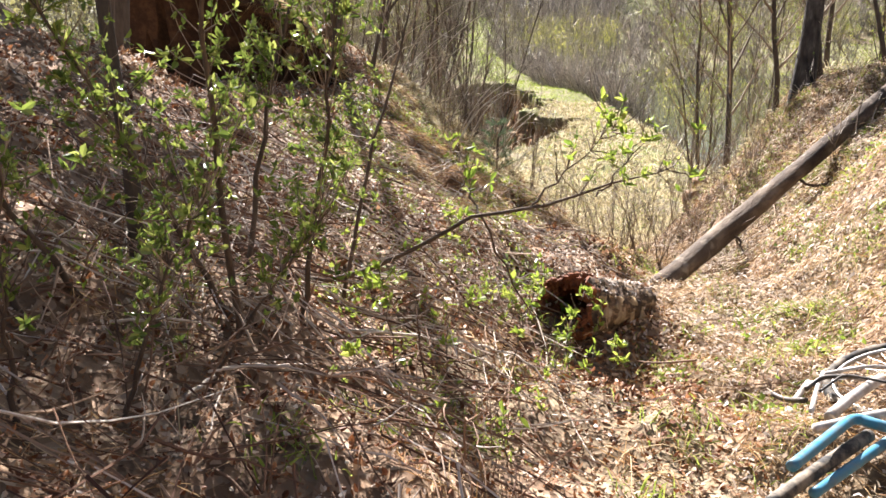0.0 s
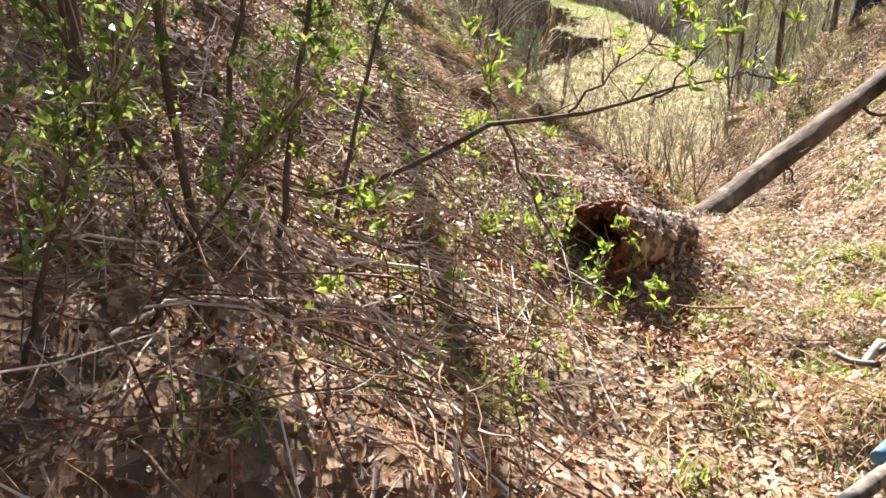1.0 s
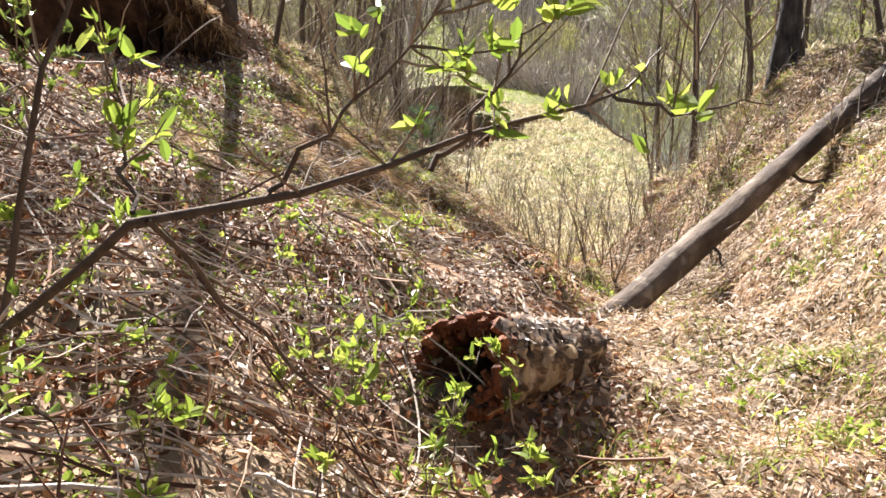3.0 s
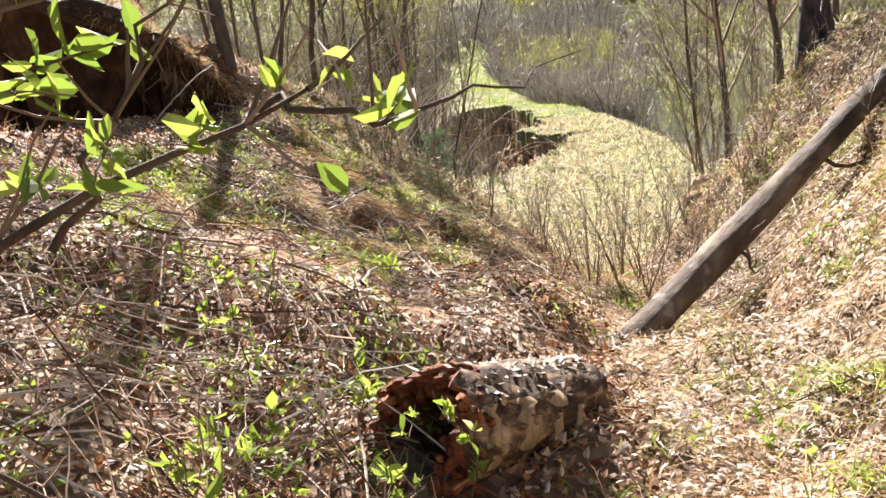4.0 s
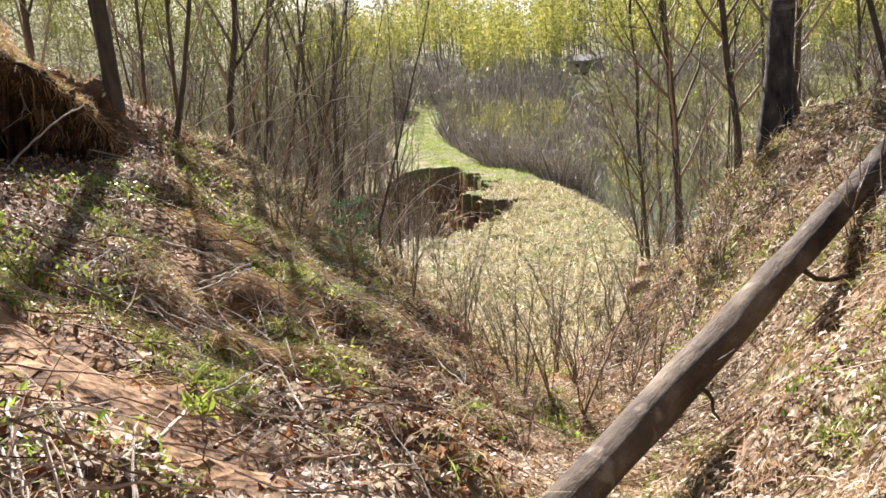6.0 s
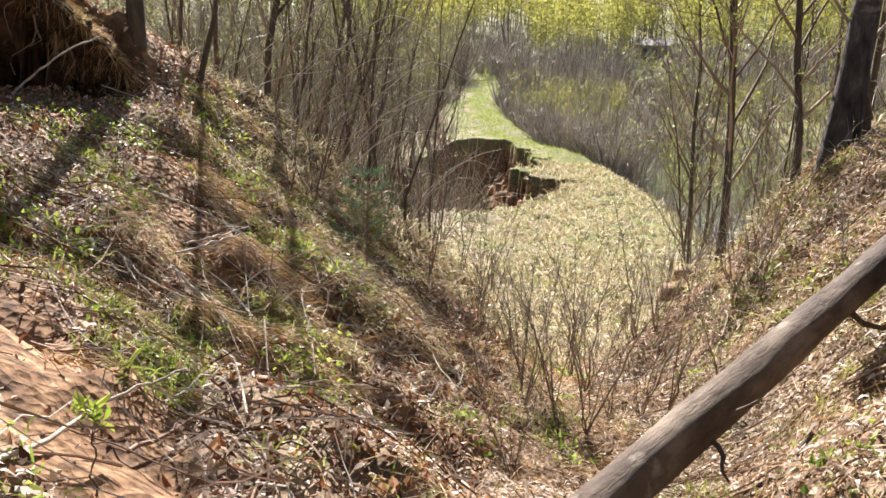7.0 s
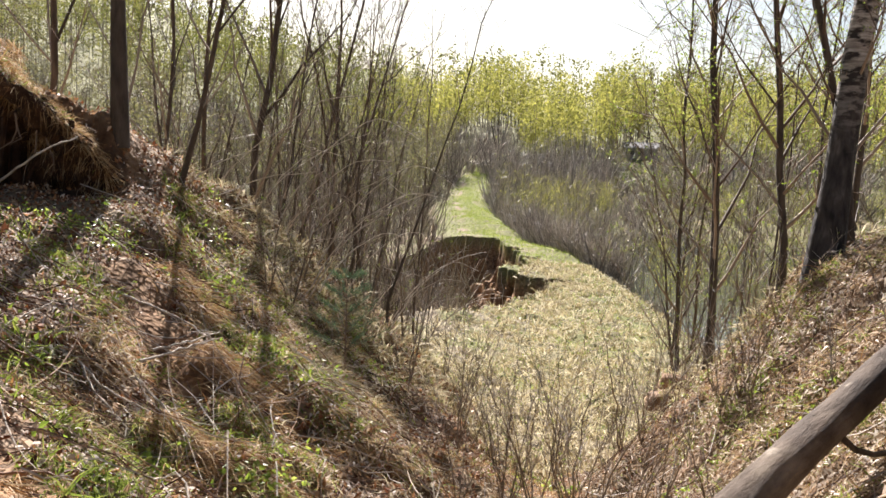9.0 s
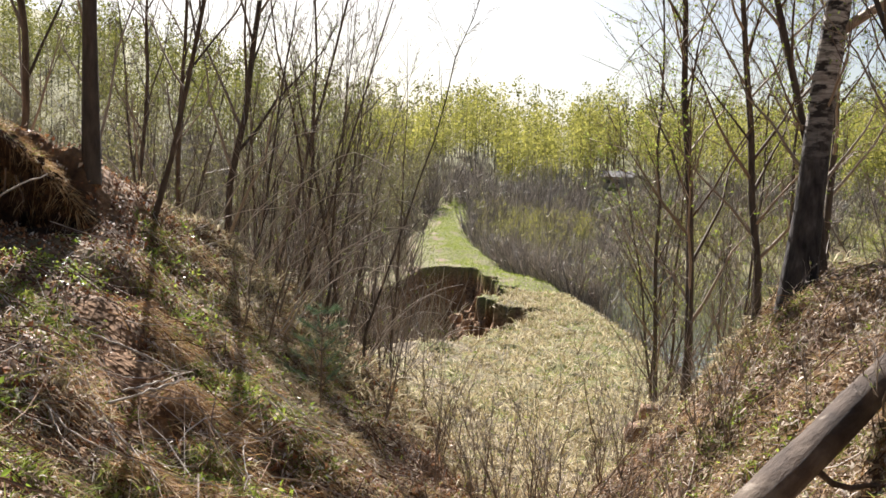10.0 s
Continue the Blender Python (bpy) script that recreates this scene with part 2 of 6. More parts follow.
def material(name, build):
    m = bpy.data.materials.new(name)
    m.use_nodes = True
    nt = m.node_tree
    bsdf = nt.nodes["Principled BSDF"]

    class N:
        """Short words for the nodes of this material."""

        def add(self, kind, **sets):
            node = nt.nodes.new(kind)
            for key, value in sets.items():
                node.inputs[key.replace("_", " ")].default_value = value
            return node

        def link(self, a, b):
            nt.links.new(a, b)

        def noise(self, scale, detail=4.0, vec=None, rough=0.55):
            node = self.add("ShaderNodeTexNoise", Scale=scale, Detail=detail, Roughness=rough)
            if vec is not None:
                self.link(vec, node.inputs["Vector"])
            return node.outputs["Fac"]

        def ramp(self, fac, *stops):
            node = nt.nodes.new("ShaderNodeValToRGB")
            el = node.color_ramp.elements
            while len(el) < len(stops):
                el.new(0.5)
            for e, (at, colour) in zip(el, stops):
                e.position, e.color = at, (*colour, 1)
            self.link(fac, node.inputs[0])
            return node.outputs[0]

        def mix(self, fac, a, b, blend="MIX"):
            node = nt.nodes.new("ShaderNodeMix")
            node.data_type, node.blend_type = "RGBA", blend
            for v, s in ((fac, node.inputs[0]), (a, node.inputs[6]), (b, node.inputs[7])):
                if hasattr(v, "links"):
                    self.link(v, s)
                else:
                    s.default_value = v if isinstance(v, float) else (*v, 1)
            return node.outputs[2]

        def maths(self, op, a, b=0.0):
            node = nt.nodes.new("ShaderNodeMath")
            node.operation = op
            for v, s in ((a, node.inputs[0]), (b, node.inputs[1])):
                if hasattr(v, "links"):
                    self.link(v, s)
                else:
                    s.default_value = v
            return node.outputs[0]

        def bump(self, height, strength=0.5, distance=0.02):
            node = self.add("ShaderNodeBump", Strength=strength, Distance=distance)
            self.link(height, node.inputs["Height"])
            self.link(node.outputs[0], bsdf.inputs["Normal"])

        def attr(self, name):
            node = nt.nodes.new("ShaderNodeAttribute")
            node.attribute_name = name
            return node.outputs["Fac"]

        def place(self, scale=(1, 1, 1)):
            tc, mp = nt.nodes.new("ShaderNodeTexCoord"), nt.nodes.new("ShaderNodeMapping")
            mp.inputs["Scale"].default_value = scale
            self.link(tc.outputs["Object"], mp.inputs["Vector"])
            return mp.outputs[0]

        def island(self):
            return nt.nodes.new("ShaderNodeNewGeometry").outputs["Random Per Island"]

        def colour(self, socket):
            self.link(socket, bsdf.inputs["Base Color"])

        def glow_through(self, socket, share):
            """Lets part of the light through, as thin leaves do."""
            tr, mx = nt.nodes.new("ShaderNodeBsdfTranslucent"), nt.nodes.new("ShaderNodeMixShader")
            self.link(socket, tr.inputs[0])
            mx.inputs[0].default_value = share
            self.link(bsdf.outputs[0], mx.inputs[1])
            self.link(tr.outputs[0], mx.inputs[2])
            self.link(mx.outputs[0], nt.nodes["Material Output"].inputs[0])

    n = N()
    n.bsdf = bsdf
    bsdf.inputs["Roughness"].default_value = 0.8
    bsdf.inputs["Specular IOR Level"].default_value = 0.25
    build(n)
    return m


def m_ground(n):
    v = n.place()
    vor = n.add("ShaderNodeTexVoronoi", Scale=24.0)
    n.link(v, vor.inputs["Vector"])
    sep = n.add("ShaderNodeSeparateColor")
    n.link(vor.outputs["Color"], sep.inputs[0])
    litter = n.ramp(sep.outputs[0], (0.0, (0.05, 0.03, 0.018)), (0.4, (0.12, 0.075, 0.045)), (0.75, (0.24, 0.165, 0.105)), (1.0, (0.42, 0.33, 0.24)))
    litter = n.mix(n.maths("MULTIPLY", n.noise(1.3, 5, v), 0.75), litter, (0.16, 0.10, 0.06))
    soil = n.ramp(n.noise(7, 10, v, 0.68), (0.34, (0.045, 0.024, 0.013)), (0.5, (0.17, 0.095, 0.047)), (0.70, (0.38, 0.245, 0.135)))
    straw = n.ramp(n.noise(3.2, 11, v, 0.8), (0.38, (0.035, 0.027, 0.016)), (0.52, (0.155, 0.122, 0.07)), (0.7, (0.48, 0.42, 0.285)))
    green = n.ramp(n.noise(2.6, 11, v, 0.8), (0.32, (0.05, 0.045, 0.018)), (0.5, (0.10, 0.11, 0.028)), (0.68, (0.24, 0.25, 0.08)))
    c = n.mix(n.attr("straw"), litter, straw)
    c = n.mix(n.attr("green"), c, green)
    c = n.mix(n.attr("soil"), c, soil)
    # dark earth, with the shade under the overhanging turf painted into its colour
    humus_shade = n.ramp(n.noise(9, 8, v), (0.35, (0.018, 0.010, 0.006)), (0.7, (0.085, 0.045, 0.024)))
    c = n.mix(n.attr("humus_shade"), c, humus_shade)
    n.colour(c)
    n.bsdf.inputs["Roughness"].default_value = 0.95
    h = n.maths("ADD", n.maths("MULTIPLY", n.noise(30, 6, v), 0.6), vor.outputs["Distance"])
    n.bump(h, 0.6, 0.03)


def m_scatter(stops, through=0.25, rough=0.7):
    def build(n):
        c = n.ramp(n.island(), *stops)
        c = n.mix(n.maths("MULTIPLY", n.noise(60, 3, n.place()), 0.35), c, tuple(0.45 * v for v in stops[0][1]))
        n.colour(c)
        n.bsdf.inputs["Roughness"].default_value = rough
        if through:
            n.glow_through(c, through)
    return build


def m_litter(stops, through, rough):
    """Dead leaves, each of its own tint, redder and darker where they lie damp."""
    def build(n):
        c = n.ramp(n.island(), *stops)
        damp = n.ramp(n.noise(1.5, 5, n.place(), 0.6), (0.46, (0, 0, 0)), (0.6, (1, 1, 1)))
        c = n.mix(n.maths("MULTIPLY", damp, 0.5), c, n.mix(1.0, c, (0.80, 0.63, 0.50), "MULTIPLY"))
        c = n.mix(n.maths("MULTIPLY", n.noise(60, 3, n.place()), 0.35), c, (0.05, 0.02, 0.01))
        n.colour(c)
        n.bsdf.inputs["Roughness"].default_value = rough
        n.glow_through(c, through)
    return build


def m_bark(dark, light, scale=(9, 9, 2.2), bump=0.8):
    def build(n):
        v = n.place(scale)
        f = n.noise(2.2, 9, v, 0.65)
        c = n.ramp(f, (0.3, dark), (0.7, light))
        c = n.mix(n.maths("MULTIPLY", n.noise(1.1, 4, n.place()), 0.4), c, tuple(0.6 * a for a in light))
        n.colour(c)
        n.bsdf.inputs["Roughness"].default_value = 0.92
        n.bump(n.noise(6, 8, v, 0.7), bump, 0.012)
    return build


def m_log(n):
    v = n.place((1.3, 3.6, 3.6))
    c = n.ramp(n.noise(1.6, 8, v, 0.65), (0.3, (0.02, 0.014, 0.010)), (0.5, (0.075, 0.053, 0.037)), (0.72, (0.22, 0.175, 0.13)))
    c = n.mix(n.ramp(n.noise(2.6, 5, n.place()), (0.52, (0, 0, 0)), (0.62, (0.8, 0.8, 0.8))), c, (0.075, 0.055, 0.04))
    c = n.mix(n.ramp(n.noise(5.2, 5, n.place()), (0.63, (0, 0, 0)), (0.7, (0.6, 0.6, 0.6))), c, (0.32, 0.275, 0.215))
    n.colour(c)
    n.bsdf.inputs["Roughness"].default_value = 0.85
    n.bump(n.maths("ADD", n.noise(2.4, 9, n.place((2.2, 11, 11)), 0.7), n.maths("MULTIPLY", n.noise(9.0, 6, n.place()), 0.8)), 1.0, 0.02)


def m_birch(n):
    v = n.place()
    white = n.ramp(n.noise(7, 6, n.place((1, 1, 6))), (0.35, (0.22, 0.19, 0.16)), (0.6, (0.50, 0.46, 0.41)))
    scars = n.ramp(n.noise(5, 6, n.place((1.2, 1.2, 3.0)), 0.6), (0.47, (0, 0, 0)), (0.56, (1, 1, 1)))
    c = n.mix(scars, white, (0.035, 0.03, 0.026))
    sep = n.add("ShaderNodeSeparateXYZ")
    n.link(v, sep.inputs[0])
    old = n.maths("SUBTRACT", 1.2, n.maths("MULTIPLY", sep.outputs[2], 0.44))
    old = n.maths("ADD", old, n.maths("MULTIPLY", n.noise(4, 5, v), 0.5))
    oldmask = n.ramp(old, (0.55, (0, 0, 0)), (0.95, (1, 1, 1)))
    c = n.mix(oldmask, c, n.ramp(n.noise(9, 7, n.place((1.5, 1.5, 0.5))), (0.38, (0.016, 0.014, 0.013)), (0.58, (0.06, 0.052, 0.047)), (0.68, (0.11, 0.098, 0.09)), (0.74, (0.42, 0.39, 0.35))))
    n.colour(c)
    n.bump(n.noise(14, 8, n.place((1.5, 1.5, 0.4))), 0.9, 0.03)


def m_rot(n):
    v = n.place()
    n.colour(n.ramp(n.noise(11, 8, v, 0.7), (0.3, (0.035, 0.013, 0.006)), (0.5, (0.17, 0.055, 0.022)), (0.72, (0.40, 0.17, 0.075))))
    n.bump(n.noise(40, 8, v, 0.7), 0.9, 0.02)


def m_stumpbark(n):
    v = n.place((0.8, 1.8, 1.8))
    c = n.ramp(n.noise(8.0, 9, v, 0.66), (0.40, (0.018, 0.012, 0.009)), (0.51, (0.07, 0.043, 0.026)), (0.58, (0.19, 0.125, 0.072)), (0.68, (0.40, 0.30, 0.19)), (0.78, (0.56, 0.48, 0.36)))
    c = n.mix(n.ramp(n.noise(13, 6, n.place((1, 1, 1)), 0.6), (0.58, (0, 0, 0)), (0.63, (0.5, 0.5, 0.5))), c, (0.40, 0.34, 0.26))
    n.colour(c)
    n.bump(n.noise(22, 8, v, 0.7), 0.7, 0.012)


def m_plain(colour, rough=0.5, metal=0.0, dirt=(0.20, 0.15, 0.10), amount=0.5):
    def build(n):
        f = n.ramp(n.noise(14, 7, n.place(), 0.65), (0.42, (0, 0, 0)), (0.68, (1, 1, 1)))
        n.colour(n.mix(n.maths("MULTIPLY", f, amount), colour, dirt))
        n.bsdf.inputs["Roughness"].default_value, n.bsdf.inputs["Metallic"].default_value = rough, metal
        n.bump(n.noise(60, 4, n.place()), 0.15, 0.002)
    return build


def m_water(n):
    n.bsdf.inputs["Base Color"].default_value = (0.035, 0.04, 0.03, 1)
    n.bsdf.inputs["Roughness"].default_value = 0.06
    n.bsdf.inputs["Specular IOR Level"].default_value = 0.5
    n.bump(n.noise(3.0, 4, n.place((1, 0.4, 1))), 0.5, 0.05)


def m_clay(n):
    v = n.place()
    n.colour(n.ramp(n.noise(7, 9, v, 0.68), (0.28, (0.016, 0.008, 0.005)), (0.5, (0.05, 0.025, 0.013)), (0.75, (0.13, 0.07, 0.035))))
    n.bump(n.noise(24, 9, v, 0.7), 0.9, 0.03)


GROUND = material("ground", m_ground)
GROUND_CLOD = material("clod_earth", lambda n: (n.colour(n.ramp(n.noise(4, 8, n.place()), (0.3, (0.09, 0.048, 0.024)), (0.52, (0.25, 0.15, 0.08)), (0.75, (0.46, 0.32, 0.19)))), n.bump(n.noise(9, 8, n.place()), 0.8, 0.08)))
CLAY = material("sandy_clay", m_clay)
LITTER = material("dead_leaves", m_litter([(0.0, (0.06, 0.026, 0.014)), (0.28, (0.20, 0.078, 0.034)), (0.52, (0.38, 0.18, 0.078)), (0.72, (0.52, 0.36, 0.22)), (0.88, (0.70, 0.58, 0.45)), (1.0, (0.86, 0.79, 0.70))], 0.3, 0.6))
BLEACHED = material("bleached_leaves", m_scatter([(0.0, (0.40, 0.31, 0.23)), (0.5, (0.58, 0.49, 0.40)), (1.0, (0.82, 0.76, 0.70))], 0.35, 0.6))
PALE_STICK = material("pale_wood", m_bark((0.24, 0.19, 0.14), (0.62, 0.56, 0.48)))
TAN_LITTER = material("tan_dead_leaves", m_litter([(0.0, (0.05, 0.03, 0.016)), (0.3, (0.19, 0.125, 0.07)), (0.55, (0.42, 0.33, 0.215)), (0.8, (0.68, 0.59, 0.45)), (1.0, (0.86, 0.80, 0.69))], 0.3, 0.6))
STRAW = material("dry_grass", m_scatter([(0.0, (0.22, 0.105, 0.04)), (0.5, (0.46, 0.29, 0.125)), (1.0, (0.70, 0.56, 0.34))], 0.3))
PALE_STRAW = material("pale_dry_grass", m_scatter([(0.0, (0.17, 0.125, 0.055)), (0.5, (0.47, 0.40, 0.225)), (1.0, (0.76, 0.69, 0.49))], 0.35))
GREEN_GRASS = material("green_grass", m_scatter([(0.0, (0.12, 0.17, 0.025)), (0.6, (0.26, 0.33, 0.06)), (1.0, (0.42, 0.45, 0.12))], 0.45))
FRESH_LEAF = material("fresh_leaf", m_scatter([(0.0, (0.13, 0.20, 0.03)), (0.6, (0.26, 0.34, 0.05)), (1.0, (0.42, 0.46, 0.10))], 0.5, 0.38))
SHRUB_LEAF = material("dark_glossy_leaf", m_scatter([(0.0, (0.07, 0.11, 0.022)), (0.6, (0.19, 0.25, 0.05)), (1.0, (0.38, 0.42, 0.11))], 0.4, 0.27))
FAR_LEAF = material("spring_foliage", m_scatter([(0.0, (0.15, 0.16, 0.045)), (0.5, (0.31, 0.31, 0.07)), (1.0, (0.50, 0.47, 0.12))], 0.45))
OLIVE_LEAF = material("grey_olive_foliage", m_scatter([(0.0, (0.10, 0.09, 0.055)), (0.5, (0.20, 0.19, 0.09)), (1.0, (0.34, 0.32, 0.13))], 0.3))
HILL_LEAF = material("hill_foliage", m_scatter([(0.0, (0.09, 0.10, 0.03)), (0.6, (0.19, 0.20, 0.05)), (1.0, (0.34, 0.33, 0.09))], 0.35))
PINE = material("pine_needles", m_scatter([(0.0, (0.07, 0.13, 0.06)), (1.0, (0.17, 0.25, 0.13))], 0.3))
TWIG = material("dead_twigs", m_scatter([(0.0, (0.05, 0.021, 0.011)), (0.5, (0.17, 0.084, 0.046)), (0.8, (0.40, 0.285, 0.195)), (1.0, (0.68, 0.62, 0.55))], 0.0))
BROWN_TWIG = material("brown_twigs", m_scatter([(0.0, (0.08, 0.052, 0.036)), (0.6, (0.21, 0.15, 0.105)), (1.0, (0.38, 0.30, 0.22))], 0.0))
PALE_TWIG = material("pale_thicket", m_scatter([(0.0, (0.10, 0.085, 0.075)), (0.5, (0.34, 0.295, 0.255)), (0.85, (0.56, 0.50, 0.43)), (1.0, (0.74, 0.68, 0.60))], 0.0))
THICKET = material("brown_thicket", m_scatter([(0.0, (0.07, 0.058, 0.046)), (0.5, (0.27, 0.23, 0.175)), (0.85, (0.50, 0.44, 0.34)), (1.0, (0.62, 0.57, 0.48))], 0.0))
GREY_TWIG = material("grey_twigs", m_scatter([(0.0, (0.06, 0.044, 0.034)), (0.6, (0.15, 0.115, 0.09)), (1.0, (0.40, 0.34, 0.28))], 0.0))
ALDER = material("alder_bark", m_bark((0.028, 0.022, 0.018), (0.12, 0.095, 0.075)))
CANE = material("pale_brown_stem", m_bark((0.07, 0.05, 0.034), (0.30, 0.23, 0.16)))
SAPLING_BARK = material("sapling_bark", m_bark((0.034, 0.025, 0.019), (0.15, 0.11, 0.08)))
BIRCH = material("birch_bark", m_birch)
LOG = material("weathered_log", m_log)
ROT = material("rotten_wood", m_rot)
STUMP_BARK = material("stump_bark", m_stumpbark)
LICHEN = material("white_lichen", m_scatter([(0.0, (0.08, 0.055, 0.035)), (0.45, (0.34, 0.28, 0.20)), (0.75, (0.55, 0.51, 0.45)), (1.0, (0.84, 0.83, 0.80))], 0.0))
PLATE = material("cream_bark", m_bark((0.10, 0.062, 0.036), (0.48, 0.37, 0.23), (9, 5, 5), 0.8))
BLUE_PAINT = material("blue_paint", m_plain((0.045, 0.19, 0.29), 0.42, 0.0, (0.20, 0.17, 0.13), 0.6))
WHITE_PAINT = material("muddy_white_paint", m_plain((0.44, 0.42, 0.40), 0.45, 0.0, (0.20, 0.155, 0.115), 0.9))
RUBBER = material("tyre_rubber", m_plain((0.03, 0.03, 0.03), 0.8, 0.0, (0.30, 0.25, 0.19), 0.9))
METAL = material("dull_metal", m_plain((0.45, 0.44, 0.43), 0.4, 0.9, (0.2, 0.16, 0.12), 0.5))
BLACK = material("black_plastic", m_plain((0.02, 0.02, 0.02), 0.5))
WATER = material("water", m_water)
WALL = material("pale_plaster", m_plain((0.30, 0.28, 0.25), 0.8))
ROOF = material("roof_sheet", m_plain((0.22, 0.22, 0.23), 0.7))
GLASS = material("dark_pane", m_plain((0.03, 0.035, 0.04), 0.1, 0.0, (0.05, 0.05, 0.05), 0.2))

# ---------------------------------------------------------------- ground
def spread(parts):
    out = [np.arange(a, b, s) for a, b, s in parts]
    return np.concatenate(out)


def growing(start, end, step, ratio):
    out, s = [start], step
    while out[-1] < end:
        out.append(out[-1] + s)
        s *= ratio
    return np.array(out)


gx = np.concatenate([-growing(6, 1400, 0.25, 1.09)[::-1], spread([(-5.9, -3.5, 0.12), (-3.5, 3.9, 0.055), (3.9, 6.0, 0.14)]), growing(6.1, 1400, 0.25, 1.09)])
gy = np.concatenate([-growing(7, 400, 0.5, 1.25)[::-1], spread([(-6.9, -3.6, 0.15), (-3.6, 9.5, 0.06), (9.5, 16, 0.12), (16, 30, 0.25), (30, 60, 0.16)]), growing(60, 1500, 0.5, 1.07)])
GX, GY = np.meshgrid(gx, gy)
GZ = land(GX, GY)
nx, ny = len(gx), len(gy)
idx = np.arange(nx * ny).reshape(ny, nx)
quads = np.stack([idx[:-1, :-1], idx[:-1, 1:], idx[1:, 1:], idx[1:, :-1]], -1).reshape(-1, 4)
ground = part("ground", (np.stack([GX, GY, GZ], -1).reshape(-1, 3), quads), GROUND, smooth=True)
tagged(ground, "leaf-strewn gully floor, banks and grassy dam in dry spring litter", "ground", kind="structure")
# where the ground is bare soil, straw or green
dzy, dzx = np.gradient(GZ, gy, gx)
steep = np.hypot(dzx, dzy)
in_gully = 1 - smooth(7.0, 11.0, GY)
mid_x = np.interp(GY, MID_Y, MID_X)
n1, n2 = rough(GX, GY, 1.6, 3, 2), rough(GX, GY, 3.4, 3, 5)
soil_m = smooth(0.95, 1.25, steep + 0.15 * n1) * (0.12 + 0.6 * (GX < 0)) * in_gully
soil_m = np.maximum(soil_m, smooth(0.3, 0.6, bare(GX, GY) + 0.2 * n1))
soil_m = np.maximum(soil_m, smooth(0.02, 0.2, washout(GX, GY) * (GY > 24) * (GY < 61) * (GX > -8)))
soil_m = np.maximum(soil_m, smooth(0.9, 1.3, steep) * smooth(8.6, 8.9, GY) * (1 - smooth(9.8, 10.2, GY)) * (GX > 1.5) * (GX < 4.5))
straw_m = smooth(6.0, 9.0, GY) * (1 - smooth(60, 85, GY)) * np.maximum(1 - smooth(26, 34, GY), smooth(5.5, 3.0, abs(GX - mid_x)) * (1 - 0.8 * smooth(48, 60, GY)))
straw_m = np.maximum(straw_m, 0.6 * smooth(0.1, 0.7, n2) * in_gully)
green_m = smooth(0.0, 0.9, n2 + 0.3 * n1 + 0.012 * (GY - 12)) * smooth(7.5, 10, GY) * 0.8
green_m = np.maximum(green_m, smooth(12, 26, GY) * np.clip(0.5 + 0.4 * n1 + 0.14 * (GX - mid_x), 0, 0.85) * smooth(6, 2, abs(GX - mid_x)))
green_m = np.maximum(green_m, smooth(46, 58, GY) * smooth(-0.9, 0.3, n2 + 0.5 * n1 + 1.2 * smooth(5, 2.5, abs(GX - mid_x)) + smooth(12, 26, GX) - 0.5) * 0.8)
# shade below the turf lip, put into the earth colour as a mask
humus_shade_m = smooth(-2.4, -2.6, GX) * smooth(5.6, 5.8, GY) * (1 - smooth(6.25, 6.45, GY))
# darker blotches in the wash-out, through the same mask
humus_shade_m = np.maximum(humus_shade_m, 0.35 * smooth(-0.5, 0.5, rough(GX, GY, 1.8, 3, 4)) * smooth(0.15, 0.4, washout(GX, GY)) * (GY > 24) * (GY < 62))
green_m = np.maximum(green_m, 0.85 * smooth(-14, -30, GX) * smooth(20, 40, GY))
green_m = np.maximum(green_m, 0.85 * smooth(110, 150, GY))
for name, mask in (("humus_shade", humus_shade_m), ("soil", soil_m), ("straw", straw_m), ("green", green_m)):
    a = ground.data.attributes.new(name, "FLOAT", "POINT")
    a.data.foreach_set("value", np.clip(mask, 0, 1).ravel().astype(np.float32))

water = part("water", (np.array([(4.5, 9, -6.9), (48, 9, -6.9), (48, 98, -6.9), (4.5, 98, -6.9)], float), np.array([(0, 1, 2, 3)])), WATER)
tagged(water, "still grey pond beside the grassy dam", "pond", kind="structure")

# ---------------------------------------------------------------- fallen trunk
def log_shape(a, b, r0, r1, rings=40, sides=20, seed=0, sag=0.0):
    a, b = np.array(a, float), np.array(b, float)
    u = np.linspace(0, 1, rings)
    c = a + (b - a) * u[:, None]
    c[:, 2] -= sag * np.sin(np.pi * u)
    c[:, 0] += 0.012 * np.sin(7 * u + seed)
    r = (r0 + (r1 - r0) * u)
    v, f = tubes(c[None], r[None], sides)
    ring = v.reshape(rings, sides, 3)
    bumps = 1 + 0.055 * rough(np.arange(sides)[None, :] / sides * 3.0 + 0 * u[:, None], u[:, None] * 9, 1.6, 3, seed % 5)
    ring = c[:, None] + (ring - c[:, None]) * bumps[..., None]
    # close both ends
    v = np.concatenate([ring.reshape(-1, 3), c[:1] - (c[1] - c[0]) * 0.3, c[-1:]])
    k = len(v)
    caps = [(s, s, (s + 1) % sides, k - 2) for s in range(sides)] + [((rings - 1) * sides + (s + 1) % sides, (rings - 1) * sides + (s + 1) % sides, (rings - 1) * sides + s, k - 1) for s in range(sides)]
    tri = np.array([(c0, c2, c3) for c0, _, c2, c3 in caps])
    quad_tris = np.concatenate([f[:, [0, 1, 2]], f[:, [0, 2, 3]]])
    return v, np.concatenate([quad_tris, tri])


